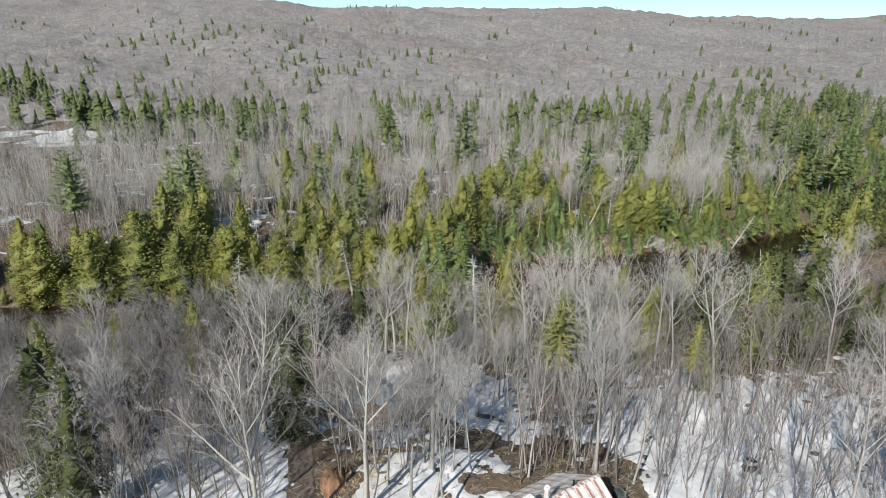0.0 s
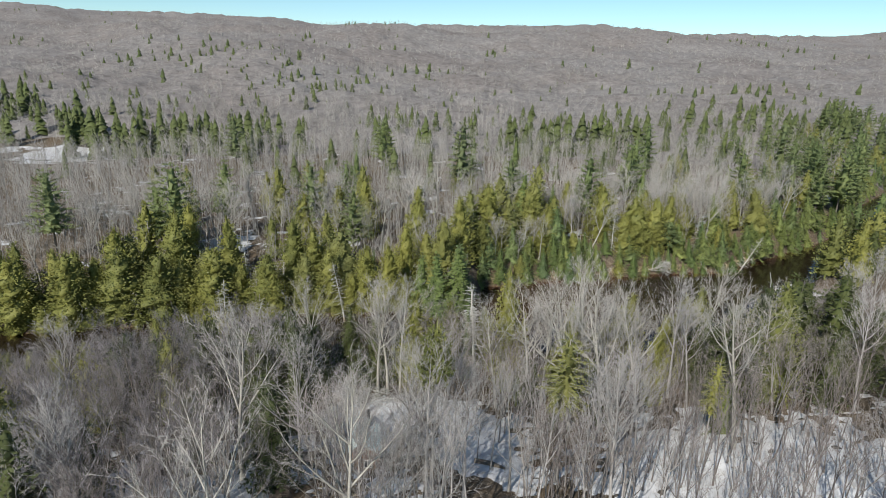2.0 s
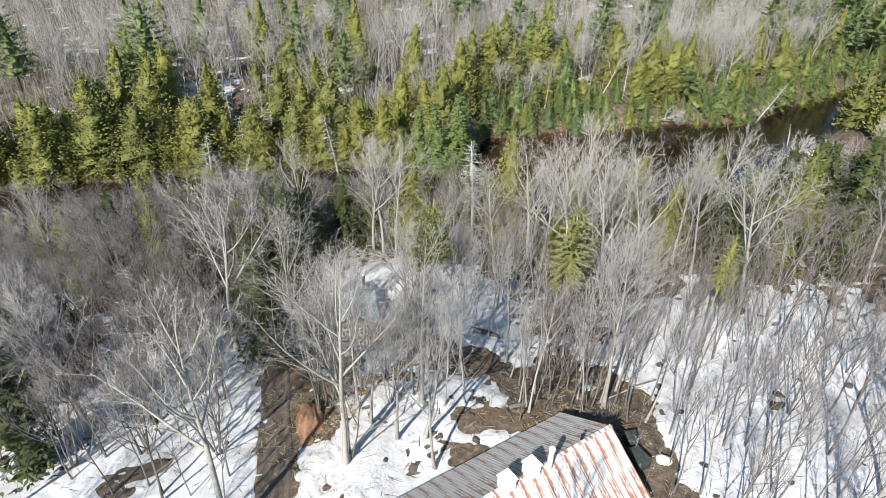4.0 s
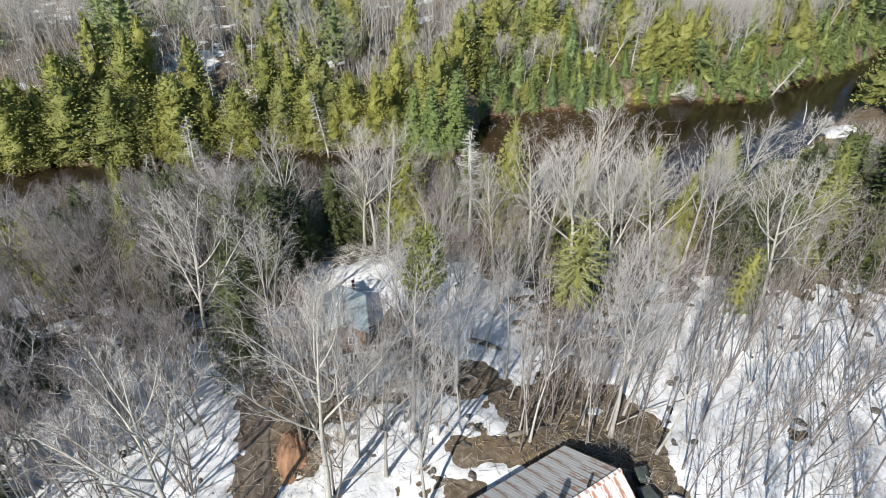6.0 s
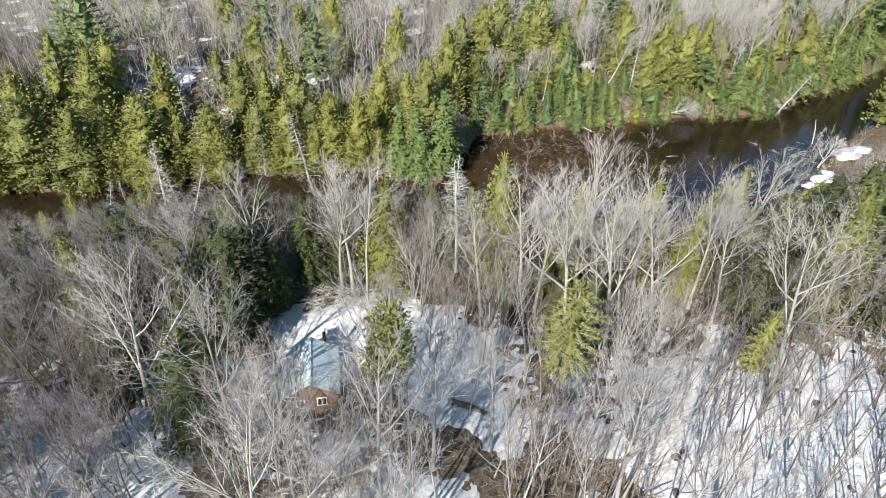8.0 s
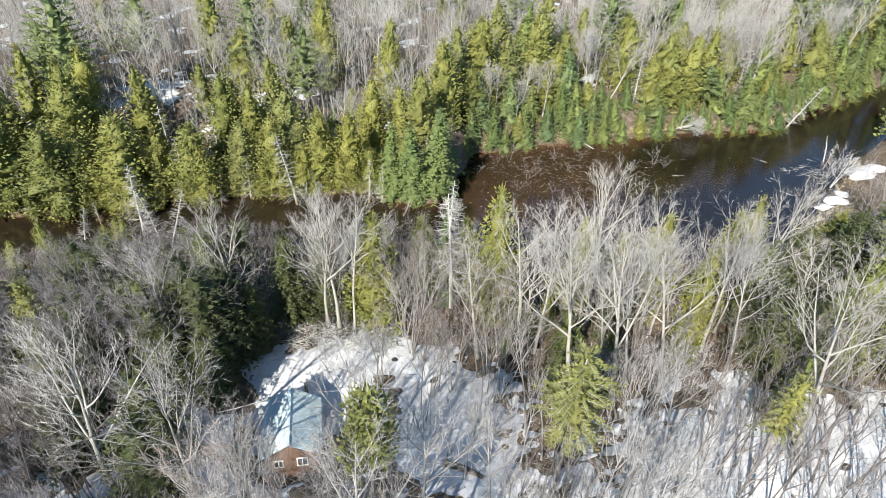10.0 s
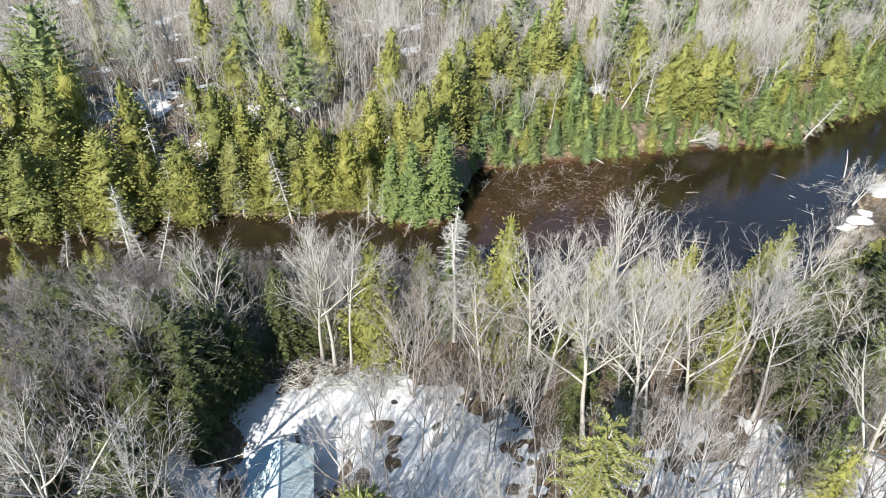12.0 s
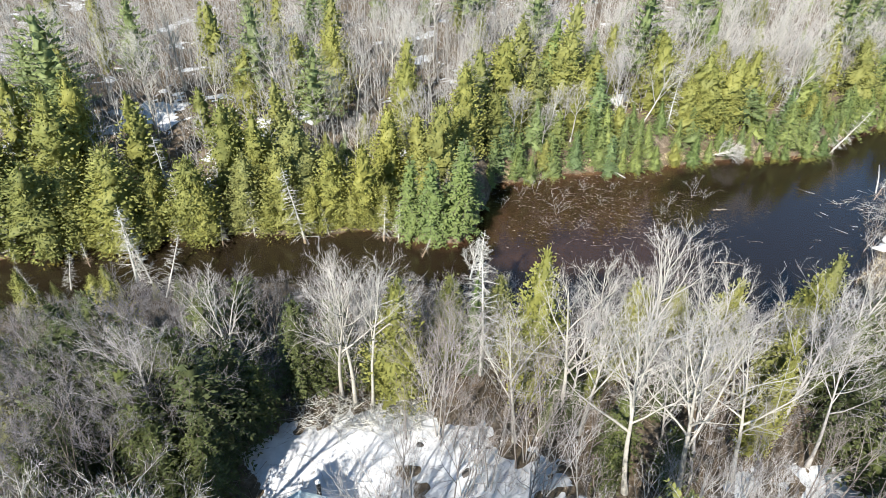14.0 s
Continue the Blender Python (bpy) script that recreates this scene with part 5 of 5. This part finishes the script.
def cabin():
    house = new("cabin")
    base, length, half, eave, rise = 1.15, 4.7, 1.9, 2.2, 1.2
    house.matrix_world = pose(-10.3, 47.75, base, 0, 0, 104)
    for name, y in (("wall", -half + 0.1), ("wall", half - 0.1)):
        part(name, box(length - 0.5, 0.16, eave + 0.5, pose(0, y, (eave - 0.5) / 2)), CABIN_WALL, house)
    for x in (-length / 2 + 0.2, length / 2 - 0.2):
        ob = part("gable_wall", gable_wall(half - 0.05, eave - 0.05, rise - 0.1, 0.16, 0.5), CABIN_WALL, house)
        ob.matrix_local = pose(x, 0, 0)
    for side in (-1, 1):
        slope_panels(house, GREEN_ROOF, length + 0.5, half, rise, eave, side, 3, 0.35, "roof_panel", 5, proud=0.012)
    part("ridge_cap", box(length + 0.5, 0.22, 0.05, pose(0, 0, eave + rise + 0.06), 0.02), GREEN_ROOF, house, "pale green ridge cap")
    pipe = part("stovepipe", cylinder(0.14, 2.6, pose(length / 2 + 0.45, -1.15, eave + 0.35), 12), IRON, house, "black stovepipe outside the gable")
    part("cap", cylinder(0.19, 0.14, pose(length / 2 + 0.45, -1.15, eave + 1.72), 12, 0.1), WHITE, pipe, "pale rain cap")
    framed_window(house, pose(-length / 2 + 0.1, -0.75, 1.05, 0, 0, 90), 0.7, 0.8)
    framed_window(house, pose(-length / 2 + 0.1, 0.9, 1.05, 0, 0, 90), 0.6, 0.7)
    part("porch", box(1.5, 3.6, 0.1, pose(-length / 2 - 0.75, 0, 0.25)), CABIN_WALL, house, "weathered plank porch")
    tagged(house, "small brown cabin with a pale green metal gable roof", "cabin")


cabin()
SHED_ROOF = roof_metal("dull_shed_metal", (0.5, 0.51, 0.5), (0.3, 0.28, 0.26), 0.35)


def shed():
    hut = new("shed")
    hut.matrix_world = pose(-15.7, 47.4, 1.15, 0, 0, 12)
    for x in (-0.95, 0.95):
        part("wall", box(0.1, 2.0, 2.0, pose(x, 0, 0.65)), CABIN_WALL, hut)
    for y in (-0.98, 0.98):
        part("wall", box(1.8, 0.1, 2.0, pose(0, y, 0.65)), CABIN_WALL, hut)
    for k, (y, z, a) in enumerate(((0.62, 1.78, -12), (-0.62, 1.78, 12))):
        bm = box(2.4, 1.36, 0.05, pose(0, y, z, a, 0, 0))
        part("roof_panel", bm, SHED_ROOF, hut)
    part("door", box(0.75, 0.06, 1.5, pose(0.2, -1.05, 0.7)), DARK_BARK, hut)
    tagged(hut, "little weathered shed with a grey sheet metal roof", "shed")


shed()

# ---- the rusty-roofed barn ----
RUST_ROOF = roof_metal("white_roof_rusting", (0.74, 0.72, 0.68), (0.42, 0.21, 0.14), 0.47)
# same rusting sheet for the far slope, its shade painted in as grey
SHADED_ROOF = roof_metal("white_roof_rusting_shaded", (0.5, 0.5, 0.49), (0.3, 0.2, 0.15), 0.46)
BARN_WALL = varied("weathered_barn_boards", [(0.09, 0.075, 0.06), (0.19, 0.165, 0.14), (0.13, 0.11, 0.09), (0.24, 0.21, 0.18)], 0.4, 0.9, stretch=(1, 1, 0.15))


def barn():
    house = new("barn")
    base, length, half, eave, rise = 5.3, 17.0, 4.0, 1.8, 2.6
    # local x runs along the ridge towards the gable end that shows
    house.matrix_world = pose(10.0, 29.95, base - 0.1, 0, 0, 37) @ pose(-length / 2, 0, 0)
    for y in (-half + 0.25, half - 0.25):
        part("wall", box(length - 0.6, 0.18, eave + 0.8, pose(0, y, eave / 2 - 0.4)), BARN_WALL, house)
    for x in (-length / 2 + 0.3, length / 2 - 0.3):
        ob = part("gable_wall", gable_wall(half - 0.2, eave - 0.05, rise - 0.2, 0.18, 0.8), BARN_WALL, house)
        ob.matrix_local = pose(x, 0, 0)
    slope_panels(house, RUST_ROOF, length, half, rise, eave, 1, 4, 0.2, "roof_panel", 20)
    slope_panels(house, SHADED_ROOF, length, half, rise, eave, -1, 4, 0.2, "roof_panel", 20)
    part("ridge_cap", box(length, 0.26, 0.06, pose(0, 0, eave + rise + 0.07), 0.02), RUST_ROOF, house, "pale ridge cap")
    vent = part("vent_pipe", cylinder(0.17, 1.6, pose(length / 2 - 5.4, -0.25, eave + rise + 0.6), 12), RUST_ROOF, house, "rusty vent pipe with a white cap")
    part("cap", cylinder(0.19, 0.2, pose(length / 2 - 5.4, -0.25, eave + rise + 1.48), 12), WHITE, vent)
    part("vent_pipe", cylinder(0.09, 0.5, pose(length / 2 - 2.3, 0.25, eave + rise + 0.15), 10), IRON, house)
    for x in (6.6, 8.4):
        hood = part("roof_hood", box(0.75, 0.8, 0.85, pose(length / 2 - x, 0.0, eave + rise + 0.35), 0.03), WHITE, house, "white roof ventilator hood")
        part("lid", box(0.9, 0.95, 0.06, pose(length / 2 - x, 0.0, eave + rise + 0.81, 0, 0, 4), 0.02), WHITE, hood)
    tagged(house, "old barn with a white metal roof streaked with rust", "barn")


barn()

# ---- litter on the ground ----
STICK = varied("fallen_sticks", [(0.16, 0.13, 0.1), (0.32, 0.275, 0.22), (0.24, 0.2, 0.155), (0.46, 0.42, 0.36)], 0.5, 0.9, pick="island")
ROCK = varied("dark_wet_stone", [(0.03, 0.028, 0.025), (0.09, 0.082, 0.072), (0.05, 0.045, 0.04), (0.14, 0.125, 0.11)], 0.4, 0.8, relief=0.03)


def sticks(name, label, count, x0, x1, y0, y1, low, high, r, seed, lift=0.1, keep=None, mat=STICK):
    rng, s = random.Random(seed), Soup()
    spots = np.array([(rng.uniform(x0, x1), rng.uniform(y0, y1)) for _ in range(count)])
    zs = ground(spots[:, 0], spots[:, 1])
    for (x, y), z in zip(spots, zs):
        if keep and not keep(x, y):
            continue
        a, long = rng.uniform(0, 6.28), rng.uniform(low, high)
        d = Vector((math.cos(a), math.sin(a), rng.uniform(-0.05, 0.4))) * long
        p = Vector((x, y, z + rng.uniform(0.02, lift)))
        s.spike(p, p + d, r * rng.uniform(0.6, 1.5))
    tagged(soup_part(name, s, mat), label, "brush", kind="stuff")


def dry(x, y):
    return y < float(near_bank(np.array([x]))[0]) - 0.5


sticks("fallen_twigs", "fallen twigs and dead stalks on the snow", 11000, -44, 46, 22, 72, 0.3, 1.6, 0.018, 3, 0.22)
sticks("brush_pile", "heap of cut grey branches behind the cabin yard", 520, -13.5, -4.0, 57.4, 61.0, 0.8, 2.6, 0.028, 4, 0.7, mat=DEAD)
sticks("brush_pile", "tangle of brown branches beside the barn", 260, 7.0, 11.5, 31.8, 34.5, 0.6, 1.9, 0.022, 6, 0.5)


def stone(rng, r):
    bm = bmesh.new()
    bmesh.ops.create_icosphere(bm, subdivisions=2, radius=r)
    off = Vector((rng.uniform(0, 50), rng.uniform(0, 50), rng.uniform(0, 50)))
    for v in bm.verts:
        v.co *= 1 + 0.5 * noise.noise(v.co / r * 0.9 + off)
        v.co.z *= 0.6
    return bm


rock_rng = random.Random(8)
rocks = [stone(rock_rng, 0.4) for _ in range(4)]
rock_mesh = []
for bm in rocks:
    me = bpy.data.meshes.new("rock")
    bm.to_mesh(me)
    bm.free()
    me.materials.append(ROCK)
    rock_mesh.append(me)
for k in range(150):
    while True:
        x, y = (rock_rng.uniform(-4, 6), rock_rng.uniform(33, 38)) if k < 36 else (rock_rng.uniform(-26, 36), rock_rng.uniform(25, 57))
        if open_spot(x, y):
            break
    ob = new("rock", rock_rng.choice(rock_mesh))
    s = rock_rng.uniform(0.3, 0.8) if k < 36 else rock_rng.uniform(0.4, 1.2)
    ob.matrix_world = pose(x, y, height(x, y) + 0.02, 0, 0, rock_rng.uniform(0, 360)) @ Matrix.Diagonal((s, s * rock_rng.uniform(0.6, 1.0), s * 0.8, 1))
    tagged(ob, "dark wet stone poking out of melting snow", "rock", "rocks")

# ---- the dirt drive ----
MUD = varied("wet_mud", [(0.06, 0.047, 0.036), (0.15, 0.12, 0.095), (0.08, 0.063, 0.048), (0.19, 0.155, 0.125)], 0.5, 0.75, relief=0.06, stretch=(1.6, 0.5, 1))


def drive():
    ys = np.arange(14, 43, 0.45)
    mid = np.interp(ys, (14, 20, 26.8, 33.6, 37.8, 43), (-8, -9.5, -11.2, -13.3, -14.6, -17.4))
    half = np.interp(ys, (14, 30, 38, 43), (1.35, 1.25, 1.1, 0.7)) + 0.25 * fbm(ys, ys * 0, 2.5, 3, 81)
    t = np.linspace(-1, 1, 15)
    x = mid[:, None] + half[:, None] * t[None, :]
    y = ys[:, None] + 0.25 * t[None, :]
    rut = -0.09 * (np.exp(-((np.abs(t) - 0.5) / 0.16) ** 2))[None, :] - 0.12 * (np.abs(t)[None, :] > 0.93)
    z = ground(x, y) + 0.09 + rut + 0.05 * fbm(x, y, 0.6, 3, 83)
    i = np.arange(x.size).reshape(x.shape)
    f = np.stack([i[:-1, :-1], i[:-1, 1:], i[1:, 1:], i[1:, :-1]], -1).reshape(-1, 4)
    me = raw_mesh("dirt_drive", np.stack([x.ravel(), y.ravel(), z.ravel()], 1), f, MUD)
    me.polygons.foreach_set("use_smooth", np.full(len(f), True))
    tagged(new("dirt_drive", me), "rutted muddy dirt drive between snowbanks", "drive", kind="structure")


drive()
EARTH = varied("rusty_earth", [(0.16, 0.085, 0.045), (0.34, 0.19, 0.11), (0.22, 0.12, 0.07), (0.4, 0.24, 0.15)], 0.3, 0.95, relief=0.05)


def heap(name, label, category, x, y, rx, ry, rz, mat, seed, z=None, turn=0):
    """A low lumpy mound."""
    bm = bmesh.new()
    bmesh.ops.create_icosphere(bm, subdivisions=3, radius=1)
    off = Vector((seed * 3.1, seed * 1.7, seed))
    for v in bm.verts:
        v.co *= 1 + 0.6 * noise.noise(v.co * 1.3 + off) + 0.3 * noise.noise(v.co * 3.6 + off)
    for f in bm.faces:
        f.smooth = True
    ob = part(name, bm, mat)
    ob.matrix_world = pose(x, y, height(x, y) if z is None else z, 0, 0, turn) @ Matrix.Diagonal((rx, ry, rz, 1))
    return tagged(ob, label, category)


heap("earth_bank", "mound of bare rust-brown earth beside the drive", "earth", -10.1, 31.8, 0.8, 2.6, 0.34, EARTH, 2, turn=14)
heap("earth_bank", "mound of bare brown earth with dead grass", "earth", -21.0, 25.5, 2.6, 1.4, 0.2, MUD, 5, turn=20)
# snow left on the little brushy point in the pond
for k, (x, y, rx, ry, rz) in enumerate(((47.8, 90.6, 1.2, 0.7, 0.4), (49.6, 91.9, 1.5, 1.0, 0.55), (51.2, 93.6, 0.8, 0.9, 0.35), (56.4, 99.4, 2.4, 1.6, 0.7), (59.0, 101.2, 1.8, 1.3, 0.5))):
    heap("snow_mound", "rounded mound of leftover snow at the water's edge", "snow", x, y, rx, ry, rz, SNOW, 11 + k, z=max(0.1, height(x, y)))

# ---- in and over the water ----


def afloat(name, label, count, x0, x1, y0, y1, low, high, r, seed, mat, z=0.0):
    rng, s = random.Random(seed), Soup()
    for _ in range(count):
        x, y, a = rng.gauss((x0 + x1) / 2, (x1 - x0) / 4), rng.gauss((y0 + y1) / 2, (y1 - y0) / 4), rng.uniform(0, 6.28)
        if not (float(near_bank(np.array([x]))[0]) < y < float(far_bank(np.array([x]))[0])):
            continue
        long = rng.uniform(low, high)
        p = Vector((x, y, z + rng.uniform(-0.03, 0.05)))
        s.spike(p, p + Vector((math.cos(a), math.sin(a) * 0.6, rng.uniform(-0.02, 0.16))) * long, r * rng.uniform(0.5, 1.6))
    tagged(soup_part(name, s, mat), label, "debris", kind="stuff")


afloat("drift_sticks", "drowned sticks and stalks lying in the shallow pond", 420, 1, 32, 85, 105, 0.3, 2.0, 0.018, 14, STICK)
afloat("drift_leaves", "rafts of rusty leaves and rotten wood in the shallows", 520, 0, 28, 84, 106, 0.08, 0.4, 0.05, 15, STICK)
afloat("drift_sticks", "grey driftwood round the snowy point", 90, 45, 57, 93, 105, 0.6, 3.0, 0.035, 16, DEAD)
for x, y, s in ((27.8, 100.3, 0.7), (6.9, 98.3, 0.6), (9.3, 93.6, 0.65), (28.0, 91.5, 0.45), (15.0, 96.5, 0.35), (2.6, 94.5, 0.35), (19.5, 99.0, 0.3), (29.2, 99.8, 0.4), (12.5, 90.5, 0.35), (49.5, 97.5, 0.7), (47.2, 93.5, 0.6), (51.5, 99.0, 0.6), (22.5, 95.0, 0.4), (24.0, 97.4, 0.5), (17.2, 100.5, 0.35), (8.0, 90.4, 0.45), (5.0, 97.0, 0.4), (45.4, 90.4, 0.8), (47.4, 92.0, 0.7), (50.0, 96.4, 0.8), (53.4, 101.8, 0.7), (56.0, 105.0, 0.8), (10.6, 97.6, 0.4), (13.4, 99.8, 0.45)):
    plant("bush", x, y, s * 0.9, wide=1.8, z=-0.15, label="drowned leafless bush standing in the shallows")
plant("fallen", 33.0, 111.2, 0.85, tilt=(14, 62), z=0.9)
plant("fallen", 34.2, 111.6, 0.65, tilt=(30, 70), z=0.8)
plant("fallen", -0.9, 79.0, 0.8, tilt=(-35, 10), z=0.2)
plant("fallen", 51.4, 97.0, 0.9, tilt=(-10, 25), z=0.1)
plant("snag", -35.6, 75.6, 1.05, tilt=(0, 4), z=-0.9)
plant("snag", -33.2, 74.6, 0.85, tilt=(6, -4), z=-0.9)
plant("snag", -41.5, 73.5, 0.55, tilt=(0, 8), z=-0.9)
plant("snag", -44.0, 72.0, 0.45, tilt=(0, -14), z=-0.9)
plant("snag", -31.2, 73.0, 0.8, tilt=(-20, 12), z=-0.6)
for x, y, tall in ((-37.2, 71.2, 4.0), (-42.5, 69.5, 3.6), (-46.0, 68.6, 4.0)):
    plant("cedar", x, y, tall / 11, wide=1.3)


def log(x0, y0, x1, y1, z, r, label, mat=DEAD, up=0.0):
    s = Soup()
    a, b = Vector((x0, y0, z)), Vector((x1, y1, z + up))
    m = a.lerp(b, 0.5) + Vector((0.04, 0.03, 0.03)) * (b - a).length
    s.tube([a, m, b], [r, r * 0.85, r * 0.5], 8)
    for k in range(5):
        p = a.lerp(b, 0.25 + 0.15 * k)
        s.spike(p, p + Vector((random.uniform(-0.4, 0.4), random.uniform(-0.4, 0.4), random.uniform(0.1, 0.5))), r * 0.3)
    tagged(soup_part("log", s, mat), label, "log", "logs")


log(17.2, 105.8, 19.6, 103.9, 0.15, 0.1, "bleached log sliding off the bank into the pond", up=-0.1)
log(26.5, 85.5, 29.6, 85.3, -0.03, 0.045, "thin grey log floating in the pond", STICK)
log(29.6, 97.0, 31.4, 97.4, 0.02, 0.045, "short grey log floating in the pond", STICK)
log(53.6, 104.6, 54.6, 108.0, 0.1, 0.09, "white barkless pole leaning out of the water", up=2.6)
log(-44.6, 98.2, -42.0, 97.2, height(-43, 97.8) + 0.25, 0.22, "pale fallen log among the cedars")
log(1.0, 45.8, 3.8, 44.9, height(2.4, 45.4) + 0.2, 0.28, "dark rotting log lying in the snow", DARK_BARK)
log(4.0, 34.8, 6.8, 35.9, height(5.4, 35.4) + 0.18, 0.2, "brown fallen log at the edge of the snow", DARK_BARK)
log(11.5, 36.5, 15.5, 38.4, height(13.5, 37.4) + 0.3, 0.06, "pale fallen pole across the brush", BIRCH, 0.5)

# ---- about the buildings ----
TARP = varied("dark_green_tarp", [(0.02, 0.026, 0.024), (0.055, 0.065, 0.06), (0.03, 0.036, 0.034), (0.07, 0.08, 0.075)], 0.4, 0.5, relief=0.04)


def tarped(x, y, sx, sy, sz, turn, label):
    bm = box(sx, sy, sz, pose(0, 0, sz / 2), 0.12)
    bmesh.ops.subdivide_edges(bm, edges=bm.edges[:], cuts=3, use_grid_fill=True)
    for v in bm.verts:
        v.co += Vector((1, 1, 0.7)) * 0.12 * noise.noise(v.co * 2.3 + Vector((x, y, 0)))
    ob = part("tarpaulin", bm, TARP)
    ob.matrix_world = pose(x, y, height(x, y) - 0.05, 0, 0, turn)
    tagged(ob, label, "tarpaulin")


tarped(12.4, 30.3, 1.1, 1.5, 0.9, 30, "heap under a dark green tarpaulin beside the barn")
tarped(12.3, 32.0, 0.9, 1.0, 0.7, 10, "small heap under a black tarpaulin beside the barn")
heap("white_sack", "crumpled white sack dumped on brown brush", "sack", 14.2, 30.4, 0.5, 0.42, 0.3, WHITE, 21, z=height(14.2, 30.4) + 0.12)


def cable(points, r, label):
    s = Soup()
    line = []
    for a, b in zip(points, points[1:]):
        a, b = Vector(a), Vector(b)
        for k in range(8):
            t = k / 8
            line.append(a.lerp(b, t) - Vector((0, 0, 1)) * 0.25 * 4 * t * (1 - t))
    line.append(Vector(points[-1]))
    s.tube(line, [r] * len(line), 4)
    tagged(soup_part("cable", s, WHITE), label, "cable")


cable(((-16.2, 48.7, 3.0), (-11.0, 50.9, 3.75), (-7.2, 52.2, 2.6)), 0.022, "white cable slung from the shed over the cabin yard")


# ---- dry grass along the waterline, brush over bare soil ----
STRAW = varied("dry_grass", [(0.3, 0.24, 0.14), (0.48, 0.4, 0.25), (0.38, 0.31, 0.19), (0.56, 0.48, 0.32)], 0.5, 0.9, pick="island")


def tufts(name, label, spots, low, high, r, seed, blades=5):
    rng, s = random.Random(seed), Soup()
    zs = ground(spots[:, 0], spots[:, 1])
    for (x, y), z in zip(spots, zs):
        for _ in range(blades):
            a, long = rng.uniform(0, 6.28), rng.uniform(low, high)
            p = Vector((x + rng.uniform(-0.2, 0.2), y + rng.uniform(-0.2, 0.2), z - 0.02))
            s.spike(p, p + Vector((math.cos(a) * 0.7, math.sin(a) * 0.7, rng.uniform(0.3, 1.0))) * long, r)
    tagged(soup_part(name, s, STRAW), label, "grass", kind="stuff")


shore = np.random.RandomState(61)
gx = shore.uniform(0.8, 64, 1100)
gy = far_bank(gx) + shore.uniform(-0.25, 0.7, 1100)
tufts("dry_grass", "pale dead grass along the pond's far edge", np.stack([gx, gy], 1), 0.2, 0.55, 0.035, 5)
gx = shore.uniform(30, 58, 240)
gy = near_bank(gx) - np.abs(shore.normal(0, 2.0, 240))
tufts("dry_grass", "pale dead grass on the brushy point", np.stack([gx, gy], 1), 0.25, 0.7, 0.03, 6)
gx, gy = shore.normal(9, 2.8, 90), shore.normal(36.4, 2.2, 90)
tufts("dry_grass", "flattened dead grass and bracken behind the barn", np.stack([gx, gy], 1), 0.3, 0.8, 0.022, 7)
gx, gy = shore.normal(-7.5, 1.6, 300), shore.normal(33, 4.0, 300)
tufts("dry_grass", "dead grass beside the dirt drive", np.stack([gx, gy], 1), 0.3, 0.7, 0.022, 8)
sticks("brush_pile", "brown dead branches lying on bare soil behind the barn", 420, 3.5, 14, 32.5, 40, 0.4, 1.8, 0.02, 27, 0.35, mat=BROWN_BARK)
